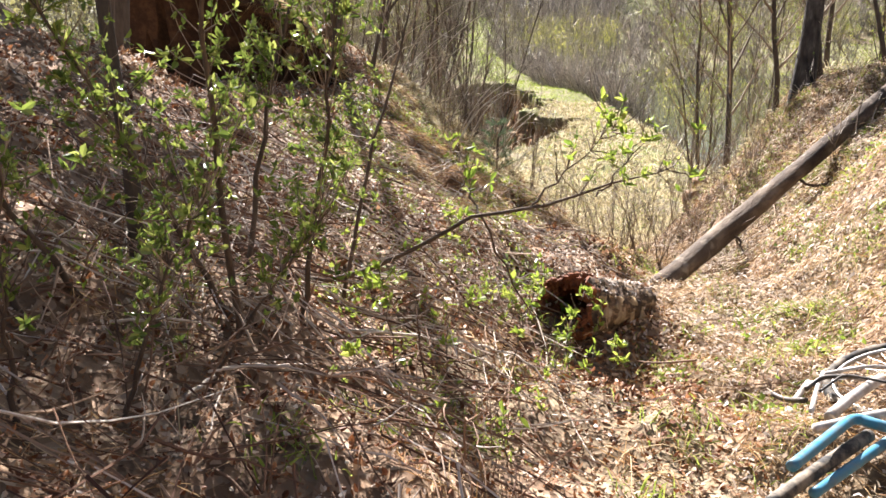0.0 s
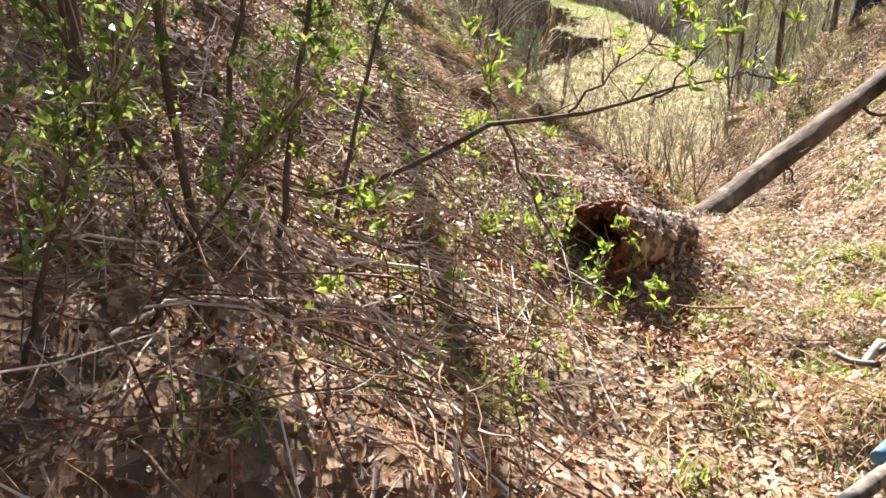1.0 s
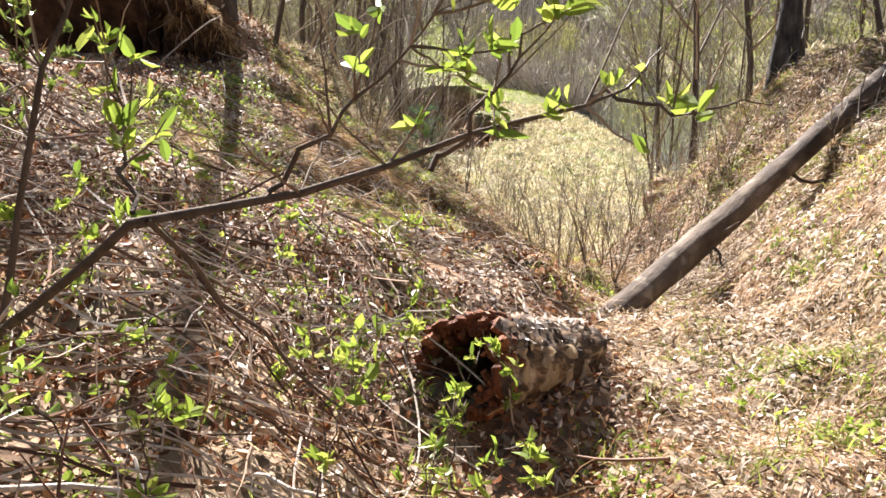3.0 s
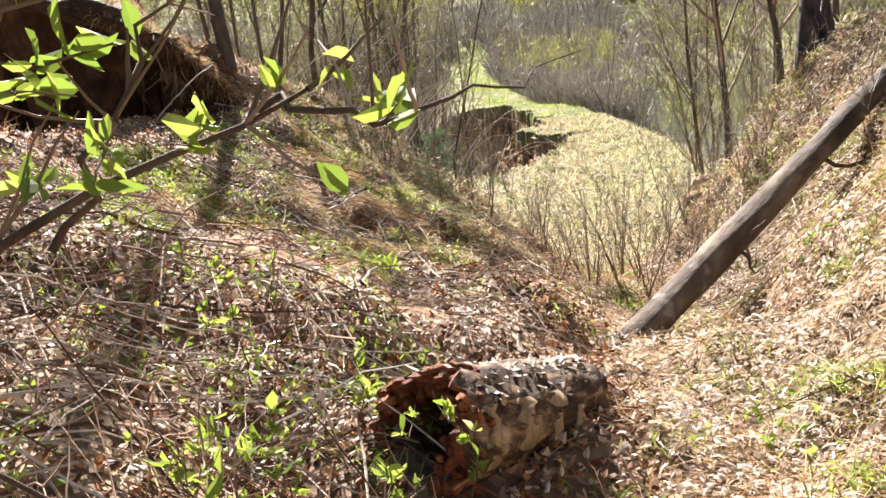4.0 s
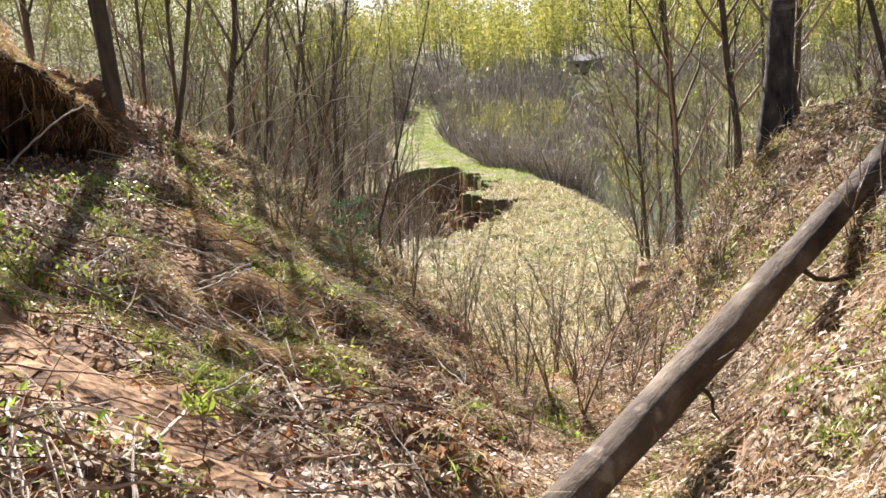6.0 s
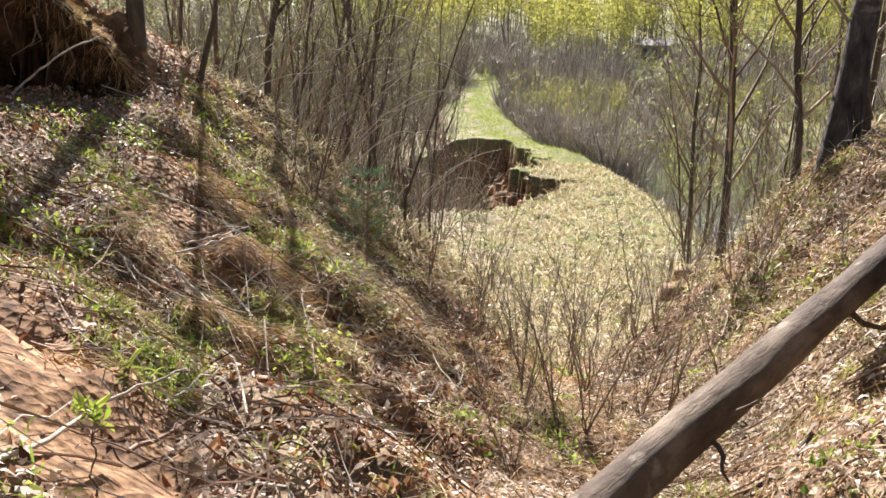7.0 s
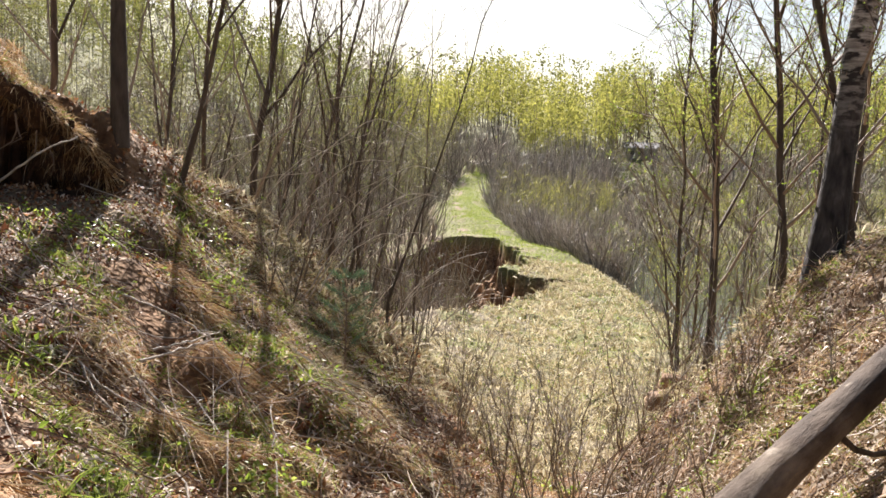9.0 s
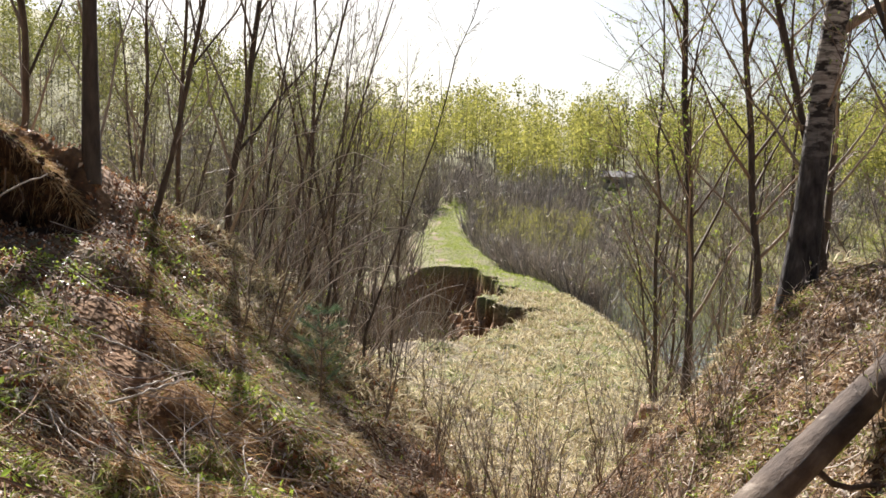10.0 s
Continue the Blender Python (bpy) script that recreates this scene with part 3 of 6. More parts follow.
TRUNK_A, TRUNK_B = Vector((0.50, 2.0, -0.16)), Vector((4.34, 6.0, 1.40))
along = (TRUNK_B - TRUNK_A).normalized()
trunk_thing = thing("fallen_tree", TRUNK_A, "weathered grey fallen tree leaning up the bank", "fallen tree")
turn_m = along.to_track_quat("X", "Z").to_matrix().to_4x4()
trunk_thing.matrix_basis = Matrix.Translation(TRUNK_A) @ turn_m
trunk_len = (TRUNK_B - TRUNK_A).length
part("trunk", log_shape((-0.12, 0, 0), (trunk_len, 0, 0), 0.088, 0.070, 80, 26, 1, 0.02), LOG, trunk_thing, smooth=True)


def bent(a, b, k=7, bow=0.1, gen=rng):
    a, b = np.array(a, float), np.array(b, float)
    u = np.linspace(0, 1, k)[:, None]
    off = gen.normal(size=3) * bow * np.linalg.norm(b - a)
    off2 = gen.normal(size=3) * bow * 0.5 * np.linalg.norm(b - a)
    return a + (b - a) * u + off * np.sin(np.pi * u) + off2 * np.sin(2 * np.pi * u)


for s, tip, r in ((2.02, (2.25, -0.35, -0.22), 0.016), (1.0, (1.12, -0.16, 0.06), 0.014), (0.95, (0.85, -0.2, -0.1), 0.012), (2.9, (3.2, -0.1, 0.25), 0.012)):
    c = bent((s, -0.05, -0.03), tip, 6, 0.12)
    part("branch_stub", tubes(c[None], np.linspace(r, r * 0.4, 6)[None], 6), SAPLING_BARK, trunk_thing, smooth=True)

# ---------------------------------------------------------------- hollow log
def hollow_log():
    a, b = Vector((-0.29, 0.35, 0.31)), Vector((0.185, 0.98, 0.072))
    t = thing("hollow_log", a, "short rotten birch log with a hollow broken red-brown end", "log")
    t.matrix_basis = Matrix.Translation(a) @ (b - a).normalized().to_track_quat("X", "Z").to_matrix().to_4x4()
    length, sides, rings = (b - a).length, 44, 18
    w = np.arange(sides) / sides * 2 * np.pi          # 0: to the side, a quarter turn: up
    g = np.random.default_rng(5)
    ragged = 0.11 * np.clip(np.sin(w), 0, 1) + 0.03 * np.sin(3 * w + 1) + 0.025 * np.sin(8 * w) + 0.022 * g.normal(size=sides) - 0.06 * np.sin(w)
    v = []
    for i in range(rings):
        u = i / (rings - 1)
        r = 0.19 - 0.045 * u + 0.009 * np.sin(4 * w + 5 * u) + 0.005 * g.normal(size=sides)
        v.append(np.stack([u * length + (1 - u) ** 3 * ragged, r * np.cos(w), r * np.sin(w)], -1))
    outer = np.array(v)
    i = np.arange(rings - 1)[:, None] * sides
    j, j2 = np.arange(sides), (np.arange(sides) + 1) % sides
    f = np.stack([i + j, i + j2, i + sides + j2, i + sides + j], -1).reshape(-1, 4)
    part("bark", (outer.reshape(-1, 3), f), STUMP_BARK, t, "peeling grey and cream birch bark", smooth=True)
    rim = outer[0]
    bowl = [rim]
    for s, deep in ((0.93, -0.01), (0.85, 0.03), (0.78, 0.16), (0.66, 0.34), (0.4, 0.5), (0.04, 0.52)):
        ring = rim * s
        ring[:, 0] = rim[:, 0] * s + deep + 0.016 * g.normal(size=sides)
        bowl.append(ring)
    i = np.arange(len(bowl) - 1)[:, None] * sides
    f = np.stack([i + j, i + sides + j, i + sides + j2, i + j2], -1).reshape(-1, 4)
    part("rotten_core", (np.array(bowl).reshape(-1, 3), f), ROT, t, "crumbling red-brown rotten wood")
    end = [outer[-1], outer[-1] * (1, 0.5, 0.5) + (0.01, 0, 0), outer[-1] * (1, 0.03, 0.03)]
    i = np.arange(2)[:, None] * sides
    f = np.stack([i + j, i + j2, i + sides + j2, i + sides + j], -1).reshape(-1, 4)
    part("cut_end", (np.array(end).reshape(-1, 3), f), ROT, t)
    tail = log_shape((length - 0.08, 0.0, -0.02), (length + 0.3, -0.03, -0.05), 0.12, 0.05, 14, 16, 2)
    part("broken_tail", tail, CLAY, t, "crumbled brown tail of the log", smooth=True)
    n = 200
    a = np.concatenate([g.normal(1.75, 0.8, 140), g.uniform(0, 6.28, 60)])
    rad = g.uniform(0.12, 0.185, n)
    p = np.stack([g.uniform(-0.03, 0.12, n) + 0.06 * np.clip(np.sin(a), 0, 1), rad * np.cos(a), rad * np.sin(a)], -1)
    tip = np.stack([-g.uniform(0.005, 0.04, n), g.normal(0, 0.014, n), g.normal(0, 0.014, n)], -1)
    c = np.stack([p - 0.3 * tip, p + 0.35 * tip, p + 0.8 * tip, p + tip], 1) + g.normal(0, 0.004, (n, 4, 3))
    tagged(part("rot_crumb", tubes(c, np.array([0.010, 0.016, 0.013, 0.004]) * g.uniform(0.5, 1.5, (n, 1)), 5), ROT, t), kind="stuff")
    # pale lichen and loose bark on the upper side, plates of cream bark down the flank
    n = 64
    a = g.normal(2.0, 0.4, n)
    h = g.uniform(0.02, 0.9, n) * length
    skin = (0.186 - 0.045 * h / length) + 0.004
    p = np.stack([h, skin * np.cos(a), skin * np.sin(a)], -1)
    side = np.stack([g.normal(0, 0.4, n), -np.sin(a), np.cos(a)], -1)
    dd = np.stack([g.choice([-1, 1], n), 0.16 * np.cos(a), 0.16 * np.sin(a)], -1)
    tagged(part("bark_flake", oval_leaves(p, dd, side, g.uniform(0.02, 0.07, n), g.uniform(0.015, 0.04, n), 0.25), LICHEN, t, "white curled bark and lichen"), kind="stuff")
    for q, wide, low in ((0.13, 0.045, 0.9), (0.30, 0.09, 0.75), (0.47, 0.06, 1.0), (0.62, 0.05, 0.7)):
        w = np.linspace(2.5 + 0.3 * g.uniform(), 2.7 + low, 9)
        edge = np.stack([q + wide * (0.5 + 0.25 * g.normal(size=9)), q - wide * (0.5 + 0.25 * g.normal(size=9))], 1)
        skin = 0.19 - 0.045 * q / length + 0.007
        plate = np.stack([edge, np.repeat((skin * np.cos(w))[:, None], 2, 1), np.repeat((skin * np.sin(w))[:, None], 2, 1)], -1)
        inner = plate * (1, 0.93, 0.93)
        v = np.concatenate([plate.reshape(-1, 3), inner.reshape(-1, 3)])
        k = np.arange(8) * 2
        f = np.concatenate([np.stack([k, k + 1, k + 3, k + 2], -1), np.stack([k, k + 2, k + 20, k + 18], -1), np.stack([k + 1, k + 19, k + 21, k + 3], -1)])
        part("bark_plate", (v, f), PLATE, t, "cream plate of birch bark", smooth=True)


hollow_log()

# ---------------------------------------------------------------- trees
def grow(gen, height, r0, lean=(0, 0), start=0.35, limbs=16, spread_out=0.32, rise=0.9, twigs=7, fine=4, wobble=0.012, thin=0.0016, taper=0.88):
    """Centre lines and radii of a bare tree's trunk, limbs and twigs, standing at the origin."""
    k = 12
    u = np.linspace(0, 1, k)
    trunk = np.stack([lean[0] * height * u**1.2, lean[1] * height * u**1.2, height * u], -1)
    trunk[1:, :2] += np.cumsum(gen.normal(0, wobble * height / 3, (k - 1, 2)), 0) * 0.6
    tr = r0 * (1 - taper * u) * np.where(u < 0.02, 1.35, 1.0)
    L, LR, TW, TR = [], [], [], []
    for i in range(limbs):
        s = start + (0.97 - start) * (i + gen.uniform(0, 0.8)) / limbs
        p = np.array([np.interp(s, u, trunk[:, n]) for n in range(3)])
        a = i * 2.4 + gen.uniform(-0.5, 0.5)
        ln = height * spread_out * (1.08 - s) ** 0.75 * gen.uniform(0.65, 1.2)
        d = np.array([np.cos(a), np.sin(a), rise * gen.uniform(0.6, 1.4)])
        d /= np.linalg.norm(d)
        w = np.linspace(0, 1, 6)[:, None]
        c = p + d * ln * w + np.array([0, 0, 0.16 * ln]) * w**2 + gen.normal(0, 0.03 * ln, (6, 3)) * w
        L.append(c)
        lr = np.interp(s, u, tr) * gen.uniform(0.35, 0.6)
        LR.append(lr * (1 - 0.85 * w[:, 0]))
        for j in range(twigs):
            q = gen.uniform(0.2, 1.0)
            b = np.array([np.interp(q, w[:, 0], c[:, n]) for n in range(3)])
            e = unit(d + gen.normal(0, 0.65, 3) + (0, 0, 0.35))
            tl = ln * gen.uniform(0.18, 0.45)
            x = np.linspace(0, 1, 3)[:, None]
            t = b + e * tl * x + gen.normal(0, 0.04 * tl, (3, 3)) * x
            TW.append(t)
            TR.append(np.array([1, 0.7, 0.25]) * max(thin, lr * 0.3))
            for _ in range(fine):
                y0 = t[1] + (t[2] - t[1]) * gen.uniform(-0.3, 0.9)
                e2 = unit(e + gen.normal(0, 0.6, 3))
                t2 = y0 + e2 * tl * gen.uniform(0.25, 0.6) * x
                TW.append(t2)
                TR.append(np.array([1, 0.7, 0.3]) * max(0.75 * thin, lr * 0.18))
    return trunk, tr, np.array(L), np.array(LR), np.array(TW), np.array(TR)


def make_tree(name, at, label, category, gen, bark, twig_mat, leaf_mat=None, leaves=0, leaf_len=0.03, group="", trunk_sides=10, **shape):
    trunk, tr, L, LR, TW, TR = grow(gen, **shape)
    t = thing(name, at, label, category, group)
    part("trunk", tubes(trunk[None], tr[None], trunk_sides), bark, t, smooth=True)
    part("crown", joined(tubes(L, LR, 5), tubes(TW, TR, 3)), twig_mat, t, smooth=True)
    if leaves:
        tips = TW[:, 1:].reshape(-1, 3)
        p = tips[gen.integers(0, len(tips), leaves)] + gen.normal(0, 0.012, (leaves, 3))
        d, s = any_dirs(leaves, 0.5, gen), any_dirs(leaves, 0, gen)
        ln = leaf_len * gen.uniform(0.6, 1.3, leaves)
        tagged(part("foliage", leaf_quads(p, d, s, ln, ln * 0.62), leaf_mat, t), kind="stuff")
    return t


tg = np.random.default_rng(21)
# the old birch on the shelf of the east bank
make_tree("birch_tree", (2.93, 6.62, ground_at(2.93, 6.62) - 0.05), "old leaning birch with black fissured base and white bark", "tree", tg, BIRCH, BROWN_TWIG, FRESH_LEAF, 2200, 0.03,
                  height=9.5, r0=0.116, lean=(0.11, 0.0), start=0.22, limbs=26, spread_out=0.30, rise=0.7, twigs=9, fine=4, trunk_sides=22, wobble=0.006, thin=0.003)
# slim trees round it
for x, y, h, r, ln, leaves, lab in ((2.46, 8.02, 8.5, 0.042, (-0.07, 0.0), 500, "slim straight grey alder pole on the bank edge"),
                                    (2.95, 7.6, 7.0, 0.037, (-0.12, 0.02), 700, "leaning alder with spreading bare crown"),
                                    (3.25, 6.9, 6.5, 0.036, (-0.22, -0.02), 300, "thin dark alder leaning out over the gully"),
                                    (3.6, 5.9, 6.0, 0.025, (-0.35, 0.05), 300, "thin dark alder leaning low over the bank"),
                                    (3.9, 8.6, 8.0, 0.036, (0.03, 0.02), 700, "slim young alder with swelling buds"),
                                    (4.6, 7.2, 8.0, 0.043, (0.02, 0.0), 700, "slim young alder with swelling buds"),
                                    (3.3, 13.5, 9.0, 0.043, (-0.02, 0.0), 900, "slim alder with first leaves"),
                                    (4.6, 11.5, 8.5, 0.036, (0.02, 0.0), 900, "slim alder with first leaves"),
                                    (5.8, 10.0, 8.5, 0.043, (0.0, 0.0), 900, "slim alder with first leaves")):
    make_tree("alder_tree", (x, y, ground_at(x, y) - 0.05), lab, "tree", tg, ALDER, BROWN_TWIG, FRESH_LEAF, leaves * 5, 0.03, "trees on the east bank",
              height=h, r0=r, lean=ln, start=0.1, limbs=36, spread_out=0.22, rise=1.2, twigs=9, fine=4, wobble=0.022, thin=0.0032)

# thin bare wood behind the west bank and below the dam: seven kinds, copied
kinds = []
for i in range(9):
    far = i > 5
    kinds.append(make_tree("young_tree", (-30 - i, -30, 0), "slender bare young tree with reddish-grey twigs", "tree", tg, SAPLING_BARK if i % 3 else ALDER, GREY_TWIG, FRESH_LEAF, 60 if far else 150, 0.03, "thin bare wood",
                           height=7.5, r0=0.025 + 0.005 * (i % 4), lean=(tg.uniform(-0.08, 0.13), tg.uniform(-0.06, 0.06)), start=0.1, limbs=18 if far else 24, spread_out=0.24, rise=1.6, twigs=4 if far else 6, fine=1 if far else 3,
                           wobble=0.028, thin=0.0055 if far else 0.0036, trunk_sides=6 if far else 8))
# the tree at the end of the scarp, with its long shadow
make_tree("alder_tree", (-2.6, 6.42, ground_at(-2.6, 6.42) - 0.12), "tall slim alder at the end of the undercut scarp", "tree", tg, ALDER, GREY_TWIG, FRESH_LEAF, 900, 0.034, "",
          height=13.0, r0=0.056, taper=0.3, lean=(-0.015, 0.0), start=0.55, limbs=18, spread_out=0.18, rise=1.3, twigs=7, fine=2, wobble=0.006, thin=0.0026)
wood = [(-3.02, 8.05, 1.2), (-2.3, 6.9, 0.8), (-4.1, 8.0, 1.1), (-2.5, 9.6, 1.15), (-2.05, 9.9, 1.0), (-1.7, 10.4, 0.95), (-0.75, 8.7, 0.62), (-3.1, 8.6, 0.9), (-3.6, 10.4, 1.15)]
for i in range(110):
    y = 9.0 + 30 * tg.uniform(0, 1) ** 0.95
    x = 0.2 - 0.16 * (y - 8) - tg.uniform(0.7, 1.5) - (5 + 0.35 * y) * tg.uniform(0, 1) ** 1.4
    if y > 27:
        x -= 2.0
    wood.append((x, y, tg.uniform(0.5, 1.0) + 0.012 * (y - 9)))
for i in range(74):
    y = tg.uniform(8.8, 20)
    wood.append((-0.7 - 0.12 * (y - 8) - 4.5 * tg.uniform(0, 1), y, tg.uniform(0.38, 0.72)))
wood += [(-0.62, 10.5, 0.62), (-0.85, 12.0, 0.55), (-1.25, 14.0, 0.7), (-1.0, 15.5, 0.6), (-1.75, 17.0, 0.7), (-1.5, 12.8, 0.75), (-2.0, 19.5, 0.75), (-1.1, 9.6, 0.6)]
for i in range(18):
    y = tg.uniform(24, 62)
    wood.append((float(np.interp(y, MID_Y, MID_X) + np.interp(y, RIGHT_Y, RIGHT_W) + tg.uniform(1.2, 5.5)), y, tg.uniform(0.4, 0.7)))
for i in range(26):
    wood.append((tg.uniform(2.8, 9), tg.uniform(9.2, 18), tg.uniform(0.5, 1.0)))
for i, (x, y, s) in enumerate(wood):
    k = kinds[6 + i % 3] if y > 17 else kinds[i % 6]
    copy = copy_thing(k, pose(x, y, ground_at(x, y) - 0.06, tg.normal(0, 6), tg.normal(0, 6), tg.uniform(-60, 60)) @ Matrix.Diagonal((s, s, s, 1)))
for k in kinds:
    for o in (*k.children_recursive, k):
        bpy.data.objects.remove(o)

# ---------------------------------------------------------------- turf that hangs over the scarp
def turf_lip():
    edge = np.array([(-5.1, 5.45, 2.5), (-3.9, 5.4, 2.25), (-3.05, 5.48, 1.9), (-2.84, 5.65, 1.68), (-2.73, 5.84, 1.52), (-2.63, 5.97, 1.37), (-2.6, 6.12, 1.18), (-2.58, 6.32, 1.02), (-2.5, 6.6, 0.92), (-2.36, 6.95, 0.8)])
    org = np.array([-3.0, 5.6, ground_at(-3.0, 5.6)])
    t = thing("turf_overhang", org, "undercut turf edge hanging over bare brown earth", "bank")
    n = 90
    u = np.linspace(0, 1, n)
    c = np.stack([np.interp(u, np.linspace(0, 1, len(edge)), edge[:, k]) for k in range(3)], -1)
    for _ in range(6):
        c[1:-1] = 0.25 * c[:-2] + 0.5 * c[1:-1] + 0.25 * c[2:]
    along_edge = unit(np.gradient(c, axis=0) * (1, 1, 0))
    out = np.stack([along_edge[:, 1], -along_edge[:, 0], 0 * u], -1)
    # section of the hanging slab: out from the edge, and up
    sec = np.array([(-0.8, 0.12), (-0.5, 0.12), (-0.25, 0.09), (-0.05, 0.04), (0.05, -0.02), (0.07, -0.08), (0.03, -0.14), (-0.05, -0.16), (-0.16, -0.13), (-0.4, -0.08), (-0.6, -0.08), (-0.8, -0.12)])
    k = len(sec)
    size = np.interp(u, [0, 0.5, 1], [1.0, 0.95, 0.5])[:, None]
    wob = 0.05 * rough(u[:, None] * 5, np.arange(k)[None] * 0.25, 0.8, 4, 1) + 0.035 * rough(u[:, None] * 11, np.arange(k)[None] * 0.5, 0.7, 2, 3)
    v = c[:, None] + out[:, None] * (sec[:, 0] * size + wob)[..., None] + np.array([0, 0, 1.0]) * (sec[:, 1] * size + 0.6 * wob)[..., None]
    # the back of the sod runs into the ground behind
    for row, sink in ((0, -0.04), (k - 1, -0.25)):
        v[:, row, 2] = np.minimum(v[:, row, 2], land(v[:, row, 0], v[:, row, 1]) + sink)
    i = np.arange(n - 1)[:, None] * k
    j, j2 = np.arange(k), (np.arange(k) + 1) % k
    f = np.stack([i + j, i + j2, i + k + j2, i + k + j], -1).reshape(-1, 4)
    part("sod", ((v - org).reshape(-1, 3), f), CLAY, t, smooth=True)
    g = np.random.default_rng(12)
    m = 15000
    q = np.minimum((n * g.uniform(0.12, 1, m) ** 0.8).astype(int), n - 1)
    o = g.uniform(-0.7, 0.07, m)
    p = c[q] - org + out[q] * (o * size[q, 0])[:, None]
    p[:, 2] += np.interp(o, [-0.6, -0.05, 0.07], [0.13, 0.04, -0.07]) * size[q, 0]
    d = out[q] * g.uniform(0.1, 0.9, (m, 1)) + g.normal(0, 0.45, (m, 3)) + (0, 0, 0.3)
    tagged(part("hanging_grass", blades(p, d, g.uniform(0.07, 0.2, m), g.uniform(0.003, 0.007, m), 0.95, g), STRAW, t), kind="stuff")
    m = 2600
    q = g.integers(0, n, m)
    o = g.uniform(-0.4, 0.05, m)
    p = c[q] - org + out[q] * (o * size[q, 0])[:, None]
    p[:, 2] += np.interp(o, [-0.6, -0.05, 0.06], [0.13, 0.04, -0.05]) * size[q, 0]
    tagged(part("moss_tuft", blades(p, any_dirs(m, 1.0, g), g.uniform(0.04, 0.1, m), g.uniform(0.004, 0.008, m), 0.6, g), GREEN_GRASS, t), kind="stuff")
    for _ in range(7):
        s = g.uniform(0.12, 0.85)
        a = np.array([np.interp(s, u, c[:, w]) for w in range(3)]) - org + (0, 0, -0.22)
        b = a + (g.normal(0.05, 0.12), -g.uniform(-0.05, 0.15), -g.uniform(0.15, 0.5))
        part("root", tubes(bent(a, b, 7, 0.12, g)[None], np.linspace(0.006, 0.002, 7)[None], 5), BROWN_TWIG, t)


def blades(p, d, length, width, droop, gen):
    """Grass blades of two bent quads each, as (verts, faces)."""
    d = unit(d)
    side = unit(np.cross(d, any_dirs(len(p), 0, gen)))
    L, W = np.asarray(length)[:, None], np.asarray(width)[:, None]
    down = np.array([0, 0, -1.0])
    v = []
    for u, w in ((0, 1), (0.5, 0.8), (1, 0.15)):
        q = p + d * L * u + down * L * droop * u * u * 0.6
        v += [q + side * W * w * 0.5, q - side * W * w * 0.5]
    v = np.stack(v, 1)
    q = np.array([[0, 1, 3, 2], [2, 3, 5, 4]])
    return v.reshape(-1, 3), (np.arange(len(p))[:, None, None] * 6 + q).reshape(-1, 4)


turf_lip()

# ---------------------------------------------------------------- litter, grass and dead brush on the ground
sg = np.random.default_rng(33)


def slope_normal(x, y, e=0.03):
    n = np.stack([(land(x - e, y) - land(x + e, y)) / (2 * e), (land(x, y - e) - land(x, y + e)) / (2 * e), np.ones_like(x)], -1)
    return unit(n)


def keep_off_log(x, y):
    return ~((x > -0.42) & (x < 0.3) & (y > 0.3) & (y < 1.3) & (abs((x + 0.27) - 0.55 * (y - 0.36)) < 0.17))


def scatter(n, x0, x1, y0, y1):
    x, y = sg.uniform(x0, x1, n), y0 + (y1 - y0) * sg.uniform(0, 1, n) ** 1.25
    patch = rough(x, y, 1.6, 3, 2)
    clay = bare(x, y)
    scarp = (x < -2.55) & (y > 5.85) & (y < 6.25)
    keep = (sg.uniform(0, 1, n) > np.clip(1.25 * clay + 0.15 * patch, 0, 0.94)) & ~scarp & keep_off_log(x, y)
    return x[keep], y[keep]


def lay(x, y, lift, flat):
    """Base places, directions and breadths for leaves that lie on the ground."""
    n = slope_normal(x, y)
    p = np.stack([x, y, land(x, y)], -1) + n * lift[:, None]
    d = any_dirs(len(x), 0, sg)
    d = unit(d - n * (d * n).sum(-1, keepdims=True) * flat)
    s = np.cross(n + any_dirs(len(x), 0, sg) * (1 - flat) * 1.2, d)
    return p, d, s


def curls(p, d, length, width):
    """Dead leaves rolled into narrow bent strips."""
    return blades(p + (0, 0, 0.004), d + (0, 0, 0.3), length, width, sg.uniform(0.3, 1.3), sg)


x, y = scatter(180000, -3.4, 3.6, -4.6, 9.5)
p, d, s = lay(x, y, sg.uniform(0.002, 0.04, len(x)), 0.6)
ln = 0.014 + np.where(x > 0.5, 0.026, 0.036) * sg.uniform(0, 1, len(x)) ** 2.0
ln = ln * np.where(y < -0.6, 0.72, 1.0)
wide = ln * np.where(x > 0.5, sg.uniform(0.16, 0.5, len(x)), sg.uniform(0.3, 0.75, len(x)))
near = (y < 3.6) & (x < 0.4)
tan = (x > 0.4) & (y < 6)
tagged(part("leaf_litter", curls(p[tan], d[tan], 0.018 + 1.1 * ln[tan], 0.003 + 0.55 * wide[tan]), TAN_LITTER), "pale tan dry leaves on the east bank", "leaf litter", kind="stuff")
rest = ~near & ~tan
litter = part("leaf_litter", oval_leaves(p[near], d[near], s[near], ln[near], wide[near], 0.34), LITTER)
tagged(part("leaf_litter", leaf_quads(p[rest], d[rest], s[rest], 1.15 * ln[rest], 1.25 * wide[rest], 0.3), LITTER), "curled dry brown leaves on the upper banks", "leaf litter", kind="stuff")
tagged(litter, "curled dry brown leaves covering the banks", "leaf litter", kind="stuff")

